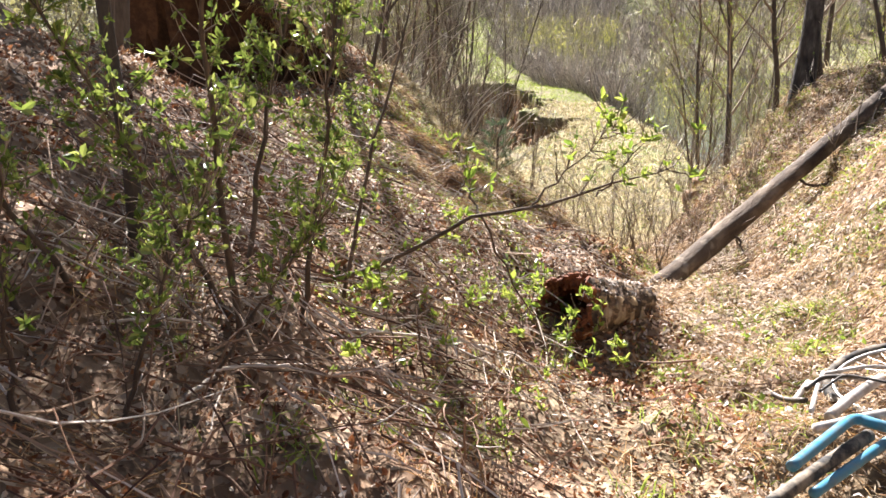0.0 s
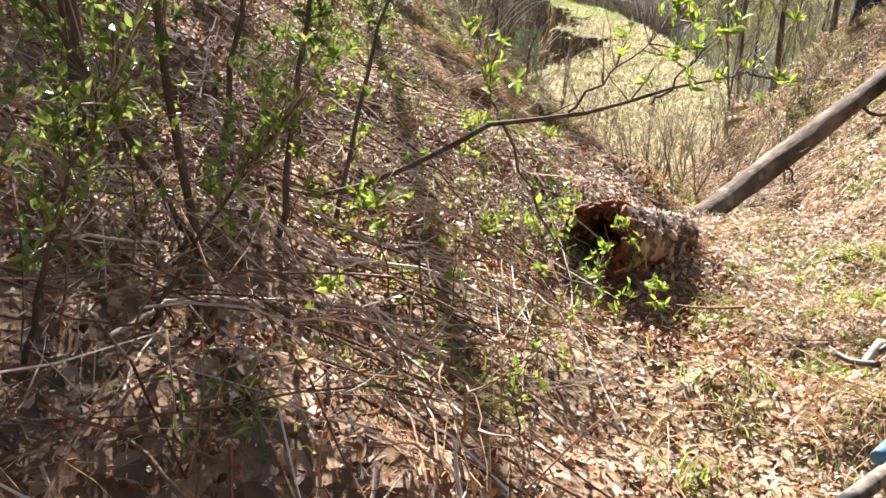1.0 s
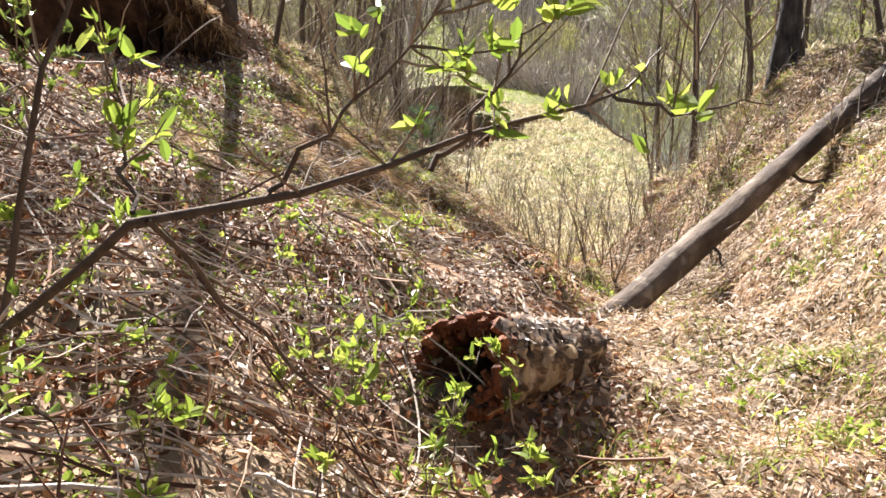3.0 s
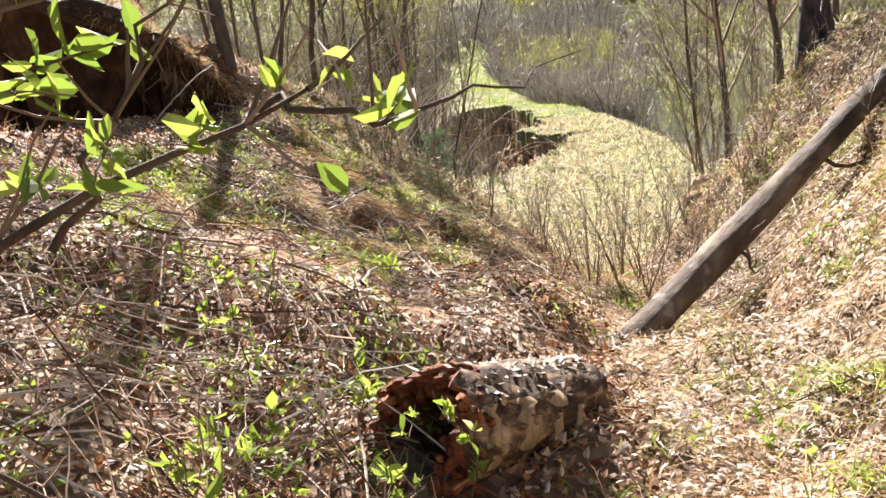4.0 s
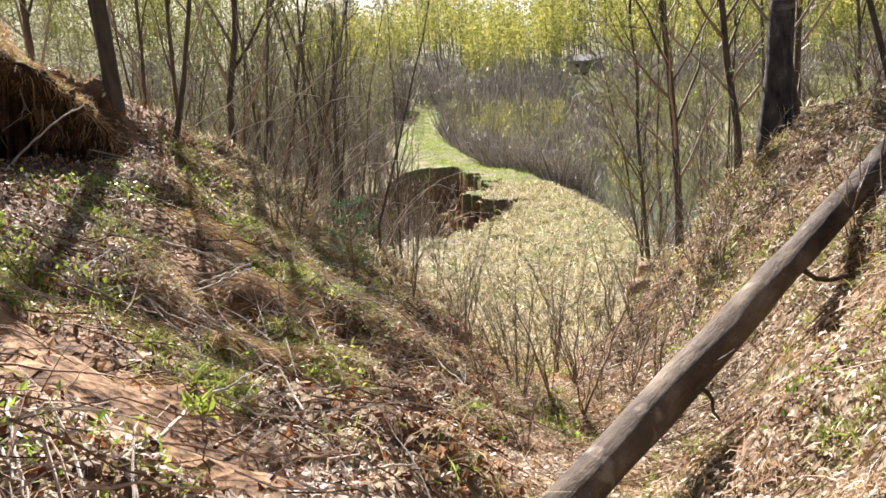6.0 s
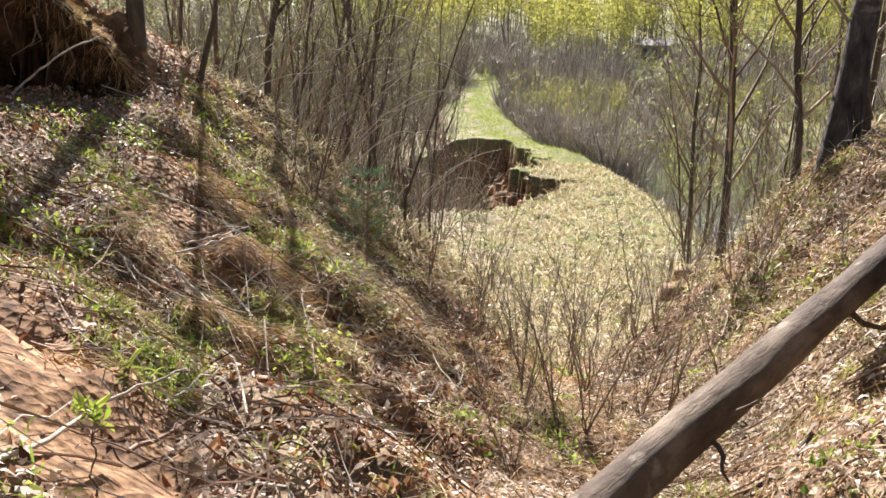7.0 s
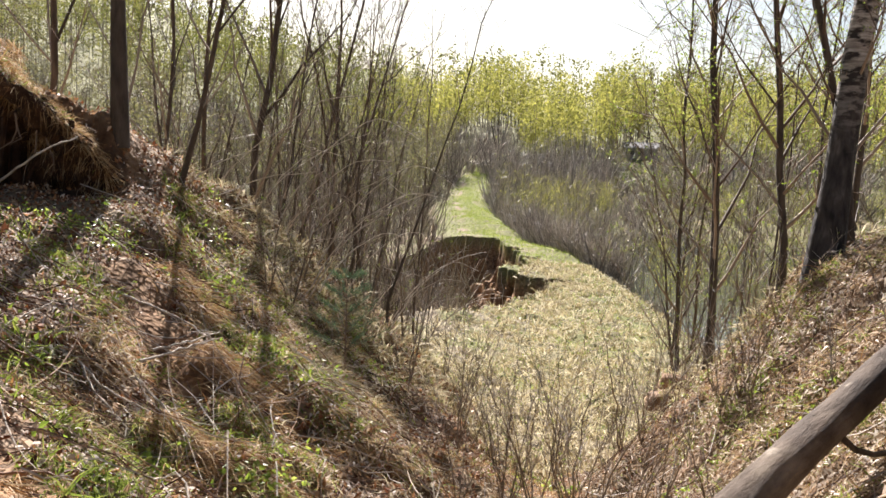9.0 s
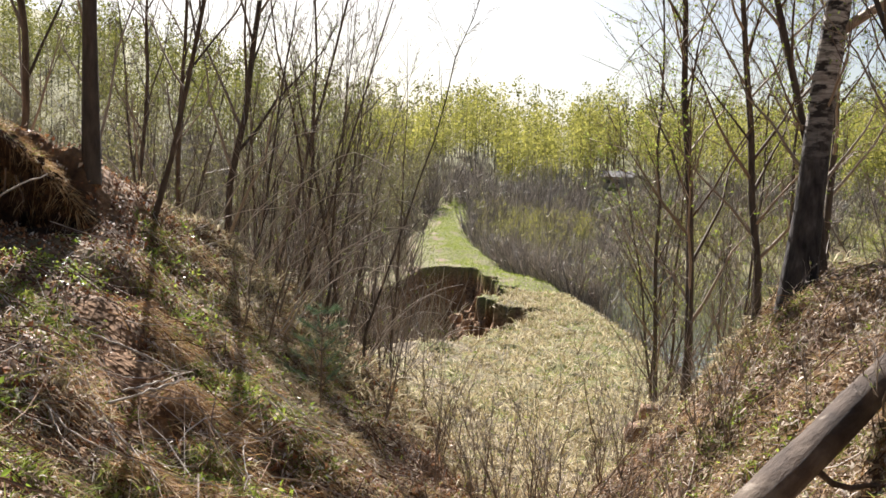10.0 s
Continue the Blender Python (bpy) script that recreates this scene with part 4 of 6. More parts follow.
# more on the far part of the east bank
x, y = scatter(52000, 1.2, 3.7, 3.4, 9.4)
p, d, s = lay(x, y, sg.uniform(0.004, 0.05, len(x)), 0.5)
ln = 0.02 + 0.034 * sg.uniform(0, 1, len(x)) ** 1.6
tagged(part("leaf_litter", curls(p, d, 1.15 * ln, ln * sg.uniform(0.14, 0.34, len(x))), TAN_LITTER), "curled dry tan leaves on the east bank", "leaf litter", kind="stuff")

# bleached leaves in drifts
k = 110
cx, cy = np.concatenate([sg.uniform(-2.2, -0.2, k), sg.uniform(0.25, 2.2, k)]), np.concatenate([sg.uniform(0.4, 7.5, k), sg.uniform(-1.6, 4.0, k)])
i = np.concatenate([sg.integers(0, k, 15000), sg.integers(k, 2 * k, 8000)])
x, y = cx[i] + sg.normal(0, 0.16, len(i)), cy[i] + sg.normal(0, 0.16, len(i))
keep = (bare(x, y) < 0.4) & keep_off_log(x, y)
x, y = x[keep], y[keep]
p, d, s = lay(x, y, sg.uniform(0.01, 0.05, len(x)), 0.6)
ln = sg.uniform(0.014, 0.042, len(x))
bl = part("bleached_leaves", curls(p, d, 1.25 * ln, ln * sg.uniform(0.2, 0.5, len(x))), BLEACHED)
tagged(bl, "bleached whitish dead leaves lying in drifts", "leaf litter", kind="stuff")

x, y = scatter(70000, -3.2, 3.4, -4.6, 9.5)
keep = (rough(x, y, 1.1, 2, 4) + sg.normal(0, 0.35, len(x)) - 0.7 * (x < -0.2) + 0.35 * (x > 0.8)) > 0.2
x, y = x[keep], y[keep]
p, d, s = lay(x, y, np.full(len(x), 0.005), 0.6)
d = unit(d + slope_normal(x, y) * 0.35 + (0, -0.25, 0))
dry = part("dry_grass", blades(p, d, sg.uniform(0.08, 0.30, len(x)), sg.uniform(0.0025, 0.0055, len(x)), 0.6, sg), STRAW)
tagged(dry, "matted dry straw-coloured grass on the banks", "dry grass", kind="stuff")

# short straw strewn over the east slope
m = 36000
x, y = sg.uniform(0.3, 3.6, m), -1.5 + 10.8 * sg.uniform(0, 1, m) ** 1.1
p, d, s = lay(x, y, sg.uniform(0.004, 0.03, m), 0.75)
st = part("strewn_straw", blades(p, d, sg.uniform(0.04, 0.15, m), sg.uniform(0.002, 0.0045, m), 0.2, sg), STRAW)
tagged(st, "short dry grass stems strewn over the east slope", "dry grass", kind="stuff")

# pale grass on the dam and its near end
k = 2900
cy = 7.5 + 38 * sg.uniform(0, 1, k) ** 1.7
cx = np.interp(cy, MID_Y, MID_X) + sg.normal(0, 1, k) * np.interp(cy, [7, 12, 30, 50], [1.5, 2.2, 2.6, 1.6])
i = sg.integers(0, k, 40000)
m = len(i)
x, y = cx[i] + sg.normal(0, 0.075, m) * (1 + cy[i] / 25), cy[i] + sg.normal(0, 0.09, m) * (1 + cy[i] / 25)
keep = washout(x, y) < 0.15
x, y = x[keep], y[keep]
p = np.stack([x, y, land(x, y)], -1)
d = any_dirs(len(x), 1.0, sg)
size = np.interp(y, [7, 20, 50], [1.1, 2.0, 3.2])
pale = part("dam_grass", blades(p, d, sg.uniform(0.12, 0.36, len(x)) * size**0.5, sg.uniform(0.007, 0.018, len(x)) * size, 0.8, sg), PALE_STRAW)
tagged(pale, "bleached dry grass over the dam top", "dry grass", kind="stuff")
m = 54000
y = 9 + 130 * sg.uniform(0, 1, m) ** 1.3
x = np.interp(y, MID_Y, MID_X) + sg.normal(0, 1, m) * np.interp(y, [7, 12, 30, 50], [1.2, 1.8, 2.2, 1.6])
keep = (washout(x, y) < 0.15) & ((rough(x, y, 3.4, 3, 5) + sg.normal(0, 0.6, len(x))) > np.interp(y, [9, 18, 30, 55], [0.55, 0.0, -0.2, -1.0]) - 0.25 * (x - np.interp(y, MID_Y, MID_X)))
x, y = x[keep], y[keep]
p = np.stack([x, y, land(x, y)], -1)
size = np.interp(y, [7, 20, 80], [1.0, 1.6, 3.5])
gg = part("new_grass", blades(p, any_dirs(len(x), 1.2, sg), sg.uniform(0.06, 0.18, len(x)) * size**0.6, sg.uniform(0.005, 0.009, len(x)) * size, 0.5, sg), GREEN_GRASS)
tagged(gg, "young green grass on the dam", "grass", kind="stuff")

# pale tussocks along the top of the west slope
k = 150
cx = sg.uniform(-2.5, -0.2, k)
cy = 6.2 - 1.25 * cx + sg.normal(0, 0.55, k) - 0.9
i = sg.integers(0, k, 9000)
x, y = cx[i] + sg.normal(0, 0.07, len(i)), cy[i] + sg.normal(0, 0.07, len(i))
p = np.stack([x, y, land(x, y)], -1)
ts = part("tussock_grass", blades(p, any_dirs(len(x), 0.7, sg), sg.uniform(0.1, 0.28, len(x)), sg.uniform(0.004, 0.008, len(x)), 0.9, sg), PALE_STRAW)
tagged(ts, "pale dry grass tussocks at the edge of the bare wood", "dry grass", kind="stuff")

# straw hanging down the runnels of the west slope
p, d, ln = [], [], []
for cx, cy in [(-0.92 + sg.normal(0, 0.16), 3.4 + sg.normal(0, 0.16)) for _ in range(16)] + [(-0.66 + sg.normal(0, 0.12), 3.15 + sg.normal(0, 0.12)) for _ in range(10)] + [(-1.75 + 0.3 * q + sg.normal(0, 0.06), 5.3 - 0.34 * q + sg.normal(0, 0.06)) for q in range(5) for _ in range(4)] + [(-0.95, 3.7), (-0.8, 3.85), (-1.05, 3.6), (-0.7, 3.5), (-1.6, 5.1), (-1.75, 5.3), (-1.5, 5.4), (-1.3, 6.0), (-1.2, 4.5), (-1.35, 4.4), (-1.1, 5.6), (-0.9, 5.2)] + [(sg.uniform(-2.2, -0.3), sg.uniform(2.2, 7.6)) for _ in range(34)] + [(sg.uniform(-1.5, 0.1), sg.uniform(3.4, 7.8)) for _ in range(60)]:
    k = int(sg.integers(50, 120))
    x, y = cx + sg.normal(0, 0.07, k), cy + sg.normal(0, 0.07, k)
    p.append(np.stack([x, y, land(x, y) + sg.uniform(0.0, 0.04, k)], -1))
    d.append(np.stack([sg.normal(0.75, 0.35, k), sg.normal(-0.35, 0.35, k), sg.normal(0.1, 0.25, k)], -1))
    ln.append(sg.uniform(0.08, 0.26, k))
p, d, ln = np.concatenate(p), np.concatenate(d), np.concatenate(ln)
hs = part("hanging_straw", blades(p, d, ln, sg.uniform(0.0025, 0.005, len(p)), 0.9, sg), STRAW)
k = 120
cx, cy = sg.uniform(-1.6, 0.2, k), sg.uniform(2.8, 8.2, k)
i = sg.integers(0, k, 9000)
x, y = cx[i] + sg.normal(0, 0.08, len(i)), cy[i] + sg.normal(0, 0.08, len(i))
x, y = x[bare(x, y) < 0.3], y[bare(x, y) < 0.3]
p = np.stack([x, y, land(x, y)], -1)
ps = part("pale_grass", blades(p, any_dirs(len(p), 0.9, sg) + (0.3, -0.2, 0), sg.uniform(0.06, 0.2, len(p)), sg.uniform(0.003, 0.006, len(p)), 0.8, sg), PALE_STRAW)
tagged(ps, "bleached dry grass in tufts on the lower west slope", "dry grass", kind="stuff")
tagged(hs, "orange dry grass hanging down the west slope", "dry grass", kind="stuff")

# green tufts and herbs in the gully
tufts = [(-0.47, 1.2), (-0.6, 1.35), (-0.35, 1.05), (-0.85, 1.3), (-2.0, 4.6), (-1.9, 4.75), (-1.8, 4.5), (-1.35, 3.0), (-1.6, 3.9), (-1.15, 3.2), (-1.3, 4.2), (-0.95, 4.2), (-1.0, 4.7),
         (-0.55, 4.8), (0.2, 3.6), (0.45, 4.4), (-0.2, 3.2), (0.1, 2.6), (0.65, 0.1), (0.5, -0.4), (0.85, 0.2), (0.3, 0.2), (0.75, -0.3), (1.9, 2.5), (2.05, 2.35), (2.25, 3.0), (1.5, 1.9), (1.2, 0.7), (0.9, 1.5), (2.4, 3.4), (2.7, 6.3), (2.5, 5.6), (-1.55, 2.6), (-1.5, 1.0), (-1.2, 0.4), (-0.8, 0.0), (0.2, -0.7), (0.55, 0.7)]
p, d, ln = [], [], []
for tx, ty in tufts + [(sg.uniform(-2.4, 2.6), sg.uniform(-2, 9)) for _ in range(170)] + [(a + sg.normal(0, 0.09), b + sg.normal(0, 0.09)) for a, b in [(sg.uniform(-2.3, -0.2), sg.uniform(2.0, 7.5)) for _ in range(46)] for _ in range(5)] + [(sg.uniform(2.0, 3.7), sg.uniform(3.5, 8.6)) for _ in range(170)] + [(sg.uniform(0.9, 2.5), sg.uniform(0.2, 5.0)) for _ in range(60)] + [(a + sg.normal(0, 0.06), b + sg.normal(0, 0.06)) for a, b in [(sg.uniform(-1.9, -0.4), sg.uniform(1.6, 5.2)) for _ in range(34)] for _ in range(6)]:
    k = int(sg.integers(25, 70))
    if bare(tx, ty) > 0.3:
        continue
    x, y = tx + sg.normal(0, 0.07, k), ty + sg.normal(0, 0.07, k)
    p.append(np.stack([x, y, land(x, y)], -1))
    d.append(any_dirs(k, 1.6, sg))
    ln.append(sg.uniform(0.05, 0.17, k))
p, d, ln = np.concatenate(p), np.concatenate(d), np.concatenate(ln)
tf = part("grass_tufts", blades(p, d, ln, sg.uniform(0.004, 0.008, len(p)), 0.7, sg), GREEN_GRASS)
tagged(tf, "fresh green grass tufts among the dead leaves", "grass", kind="stuff")

cx, cy = np.concatenate([sg.uniform(-2.4, -0.2, 62), sg.uniform(0.2, 2.6, 24), [-2.15, -2.25, -2.05, -1.95, -2.3]]), np.concatenate([sg.uniform(-1.5, 7.5, 62), sg.uniform(-1.5, 7.0, 24), [5.2, 5.1, 5.3, 5.0, 4.7]])
i = sg.integers(0, len(cx), 5600)
x, y = cx[i] + sg.normal(0, 0.1, len(i)), cy[i] + sg.normal(0, 0.1, len(i))
x, y = x[bare(x, y) < 0.25], y[bare(x, y) < 0.25]
p, d, s = lay(x, y, sg.uniform(0.02, 0.09, len(x)), 0.4)
hl = part("ground_herbs", leaf_quads(p, d + (0, 0, 0.3), s, sg.uniform(0.02, 0.045, len(x)), sg.uniform(0.014, 0.03, len(x)), 0.15), FRESH_LEAF)
tagged(hl, "small green spring herbs on the banks", "herbs", kind="stuff")


def ground_sticks(n, x0, x1, y0, y1, lmin, lmax, rmin, rmax, lift):
    x, y = sg.uniform(x0, x1, n), sg.uniform(y0, y1, n)
    a, L = sg.uniform(0, 2 * np.pi, n), sg.uniform(lmin, lmax, n)
    k = 6
    u = np.linspace(-0.5, 0.5, k)
    curve = sg.normal(0, 0.12, n)[:, None] * (u**2 - 0.1) * L[:, None]
    px = x[:, None] + np.cos(a)[:, None] * u * L[:, None] - np.sin(a)[:, None] * curve
    py = y[:, None] + np.sin(a)[:, None] * u * L[:, None] + np.cos(a)[:, None] * curve
    clear_of = bare(x, y) < sg.uniform(0.2, 1.2, n)
    n, x, y, L, px, py = int(clear_of.sum()), x[clear_of], y[clear_of], L[clear_of], px[clear_of], py[clear_of]
    pz = land(px, py)
    flat = pz.mean(1, keepdims=True) + (pz[:, -1:] - pz[:, :1]) * u
    pz = np.maximum(pz, 0.6 * flat + 0.4 * pz) + sg.uniform(0.01, lift, n)[:, None] * (1 + 0.5 * sg.normal(size=(n, 1)) * u)
    r = sg.uniform(rmin, rmax, n)[:, None] * np.linspace(1, 0.45, k)
    return tubes(np.stack([px, py, pz], -1), r, 4)


brush = part("dead_brush", joined(ground_sticks(800, -2.6, -0.45, -3.2, 1.5, 0.15, 0.8, 0.0012, 0.0052, 0.2), ground_sticks(1000, -2.4, 3.2, -1.0, 9.0, 0.10, 0.6, 0.0012, 0.004, 0.07), ground_sticks(650, -2.3, 0.2, 1.6, 7.5, 0.25, 0.8, 0.0018, 0.0045, 0.10), ground_sticks(560, 1.2, 3.4, 3.0, 9.2, 0.15, 0.8, 0.0018, 0.0045, 0.12)), TWIG)
pale = part("pale_brush", joined(ground_sticks(300, -2.3, 0.2, 1.2, 7.0, 0.2, 0.9, 0.002, 0.005, 0.10), ground_sticks(140, -2.2, -0.3, -1.5, 1.4, 0.3, 0.9, 0.002, 0.0045, 0.16)), PALE_STICK)
tagged(pale, "bleached thin sticks lying over the west slope", "brushwood", kind="stuff")
tagged(brush, "tangle of thin dead twigs lying over the litter", "brushwood", kind="stuff")


def stick(points, r0, r1, label, mat=None):
    """One stick, through a few places, as a thing of its own."""
    pts = np.array(points, float)
    u = np.linspace(0, 1, 14)
    w = np.linspace(0, 1, len(pts))
    c = np.stack([np.interp(u, w, pts[:, k]) for k in range(3)], -1)
    for _ in range(2):
        c[1:-1] = 0.25 * c[:-2] + 0.5 * c[1:-1] + 0.25 * c[2:]
    c[1:-1] += sg.normal(0, 0.004, (12, 3))
    o = c[0].copy()
    ob = part("fallen_stick", tubes((c - o)[None], np.linspace(r0, r1, 14)[None], 7), mat or TWIG, smooth=True)
    ob.location = o
    return tagged(ob, label, "stick", "sticks on the banks")


for i in range(46):
    x, y = sg.uniform(-2.2, 0.0), sg.uniform(-2.4, 5.5)
    if i % 4 == 0:
        x = sg.uniform(0.6, 2.2)
    a, L = sg.uniform(-0.9, 0.9) + (0 if i % 2 else 2.2), sg.uniform(0.4, 1.1)
    pts = []
    for u in (-0.5, -0.15, 0.2, 0.5):
        qx, qy = x + math.cos(a) * L * u, y + math.sin(a) * L * u
        pts.append((qx, qy, ground_at(qx, qy) + 0.02 + sg.uniform(0.0, 0.05)))
    stick(pts, sg.uniform(0.004, 0.009), 0.002, "thin grey dead stick lying on the leaves")

def pale_stick(line):
    stick(line, sg.uniform(0.005, 0.008), 0.003, "long pale dead stick lying on the slope", PALE_STICK)


for line in ([(-1.05, 1.53, 0.60), (-0.84, 1.16, 0.56), (-0.72, 1.01, 0.46)],
             [(-1.02, 1.34, 0.59), (-0.83, 1.12, 0.55), (-0.71, 1.01, 0.44)],
             [(-0.61, 1.24, 0.47), (-0.52, 1.13, 0.41), (-0.46, 1.08, 0.35)],
             [(-0.87, 0.99, 0.48), (-0.58, 1.03, 0.43), (-0.31, 1.25, 0.27)],
             [(-0.63, 1.27, 0.49), (-0.65, 1.87, 0.40), (-0.52, 2.12, 0.41)],
             [(-1.37, 3.76, 0.37), (-1.17, 3.75, 0.22), (-0.86, 3.46, 0.11)],
             [(-0.12, 1.70, 0.22), (0.06, 1.85, 0.16)]):
    pale_stick(line)
for line in ([(-1.29, 3.89, 0.33), (-1.07, 4.43, 0.34)],
             [(-1.17, 2.02, 0.51), (-0.88, 1.76, 0.43), (-0.62, 1.25, 0.48)],
             [(-2.13, 1.98, 1.01), (-1.86, 1.79, 0.87), (-1.41, 1.18, 0.84)],
             [(-1.19, 0.17, 0.70), (-1.10, 0.25, 0.62), (-1.04, 0.38, 0.54)],
             [(-0.71, -0.67, 0.53), (-0.53, -0.76, 0.52), (-0.34, -0.89, 0.36)],
             [(-1.14, -1.19, 0.81), (-0.83, -0.93, 0.67), (-0.59, -0.98, 0.54), (-0.43, -1.03, 0.39)],
             [(-1.69, -1.81, 1.09), (-1.55, -1.73, 1.07), (-1.50, -1.51, 0.96)]):
    pale_stick(line)
for line in ([(-1.46, -1.91, 0.91), (-1.44, -1.59, 0.86), (-1.22, -1.43, 0.79)],
             [(-1.77, 3.43, 0.54), (-1.68, 3.84, 0.63)],
             [(-1.48, 3.63, 0.40), (-1.27, 3.53, 0.27), (-1.05, 3.58, 0.16)],
             [(-1.73, 4.62, 0.52), (-1.38, 4.62, 0.40), (-1.01, 4.53, 0.23)],
             [(-1.34, 4.16, 0.32), (-1.14, 4.63, 0.33)],
             [(-1.46, 3.62, 0.38), (-1.30, 3.47, 0.27), (-1.12, 3.42, 0.14)],
             [(-1.62, 3.51, 0.42), (-1.34, 3.45, 0.33)]):
    pale_stick(line)
stick([(-3.0, 5.2, 0.98), (-2.73, 5.18, 1.19), (-2.54, 5.2, 1.33), (-2.42, 5.42, 1.43)], 0.009, 0.005, "long pale root hanging from the undercut turf", PALE_STICK)
stick([(-2.48, 7.20, ground_at(-2.48, 7.20))] + [(-2.23, 7.20, 0.88), (-1.78, 7.40, 1.14), (-1.29, 7.60, 1.21)], 0.008, 0.003, "pale dead stem arching out of the thicket", PALE_STICK)
stick([(-2.55, 7.00, ground_at(-2.55, 7.00))] + [(-2.30, 7.00, 0.75), (-1.98, 7.10, 0.85), (-1.65, 7.20, 0.94)], 0.008, 0.003, "pale dead stem arching out of the thicket", PALE_STICK)
stick([(-2.66, 6.90, ground_at(-2.66, 6.90))] + [(-2.41, 6.90, 0.90), (-2.08, 7.00, 1.24), (-1.71, 7.10, 1.39)], 0.008, 0.003, "pale dead stem arching out of the thicket", PALE_STICK)
for _ in range(30):
    x, y = sg.uniform(-2.9, -0.6), sg.uniform(7.0, 11.5)
    z, L, a = ground_at(x, y), sg.uniform(0.7, 1.5), sg.uniform(-0.5, 0.6)
    stick([(x, y, z), (x + 0.3 * L, y + 0.3 * L * a, z + 0.5 * L), (x + 0.7 * L, y + 0.7 * L * a, z + 0.8 * L), (x + L, y + L * a, z + sg.uniform(0.6, 0.95) * L)], sg.uniform(0.006, 0.009), 0.003, "pale dead stem arching out of the thicket", PALE_STICK)
stick([(-0.78, 5.8, -0.38), (-0.37, 6.5, -0.55), (-0.06, 7.0, -0.68), (0.09, 7.41, -0.9)], 0.006, 0.003, "long pale dead stem arching over the slope")
stick([(-1.62, 4.35, ground_at(-1.62, 4.35) + 0.02), (-1.43, 4.5, 0.28), (-1.19, 4.82, 0.30)], 0.007, 0.004, "straight pale stick on the west bank")
# dark shape added where the shadow of the fallen trunk crosses the slope
stick([(1.33, 2.80, -0.50), (1.48, 2.92, -0.38), (1.62, 3.05, -0.26), (1.72, 3.1, -0.1)], 0.032, 0.012, "dark stick standing in for the fallen tree shadow on the east slope", ALDER)
# leaves caught on the hollow log
g = sg
k = 230
u, a = g.uniform(0.08, 1.0, k), g.normal(1.6, 0.55, k)
axis_a, axis_b = np.array([-0.27, 0.36, 0.31]), np.array([0.185, 0.98, 0.072])
ax = unit(axis_b - axis_a)
sd = unit(np.cross(ax, (0, 0, 1.0)))
upv = np.cross(sd, ax)
nrm = np.cos(a)[:, None] * sd + np.sin(a)[:, None] * upv
p = axis_a + (axis_b - axis_a) * u[:, None] + nrm * (0.178 - 0.02 * u[:, None])
d = any_dirs(k, 0, g)
d = d - nrm * (d * nrm).sum(-1, keepdims=True) * 0.8
ln = g.uniform(0.014, 0.038, k)
ll = part("log_litter", oval_leaves(p, d, np.cross(nrm, d), ln, ln * 0.6, 0.2), BLEACHED)
tagged(ll, "pale dry leaves caught on the rotten log", "leaf litter", kind="stuff")

# ---------------------------------------------------------------- shrubs
hg = np.random.default_rng(51)


def smooth_line(points, k=14, wob=0.0, gen=hg):
    pts = np.array(points, float)
    u, w = np.linspace(0, 1, k), np.linspace(0, 1, len(pts))
    c = np.stack([np.interp(u, w, pts[:, n]) for n in range(3)], -1)
    for _ in range(2):
        c[1:-1] = 0.25 * c[:-2] + 0.5 * c[1:-1] + 0.25 * c[2:]
    c[1:-1] += gen.normal(0, wob, (k - 2, 3))
    return c


def shrub(name, label, stems, radii, twigs, leaves, leaf_len, twig_len=(0.08, 0.25), bark=None, twig_mat=None, leaf_from=0.3, group="", rise=0.6, cluster=4, limit=None, leaf_mat=None):
    """A shrub from the lines of its stems; twigs sprout along them, with leaves in clusters."""
    base = np.array(stems[0][0], float)
    t = thing(name, base, label, "shrub", group)
    lines = [smooth_line(s, 14, 0.006) - base for s in stems]
    for c, r in zip(lines, radii):
        part("stem", tubes(c[None], np.linspace(r, r * 0.14, 14)[None], 8), bark or SAPLING_BARK, t, smooth=True)
    if not twigs:
        return t
    T, R, tips = [], [], []
    for _ in range(twigs):
        c = lines[hg.integers(0, len(lines))]
        i = int(hg.integers(int(14 * leaf_from), 14))
        along_stem = unit(c[min(i + 1, 13)] - c[i - 1])
        e = unit(along_stem * 0.5 + hg.normal(0, 0.6, 3) + (0, 0, rise * 0.5))
        L = hg.uniform(*twig_len)
        u = np.linspace(0, 1, 5)[:, None]
        line = c[i] + e * L * u + np.array([0, 0, 0.12 * L]) * u**2 + hg.normal(0, 0.025 * L, (5, 3)) * u
        if limit is not None and not limit(line[-1] + base):
            continue
        T.append(line)
        R.append(np.linspace(0.0021, 0.0008, 5) * hg.uniform(0.7, 1.3))
        tips.append(line[2:])
    tagged(part("twig", tubes(np.array(T), np.array(R), 5), twig_mat or BROWN_TWIG, t), kind="stuff")
    if leaves:
        tips = np.concatenate(tips)
        p = np.repeat(tips[hg.integers(0, len(tips), leaves // cluster)], cluster, 0)
        p = p + hg.normal(0, 0.004, p.shape)
        ln = leaf_len * hg.uniform(0.55, 1.25, len(p))
        tagged(part("leaf", broad_leaves(p, any_dirs(len(p), 0.6, hg), any_dirs(len(p), 0, hg), ln, ln * hg.uniform(0.45, 0.65, len(p))), leaf_mat or FRESH_LEAF, t, "small fresh green leaves"), kind="stuff")
    return t


def foot(x, y, *rest):
    return [(x, y, ground_at(x, y) - 0.03), *rest]


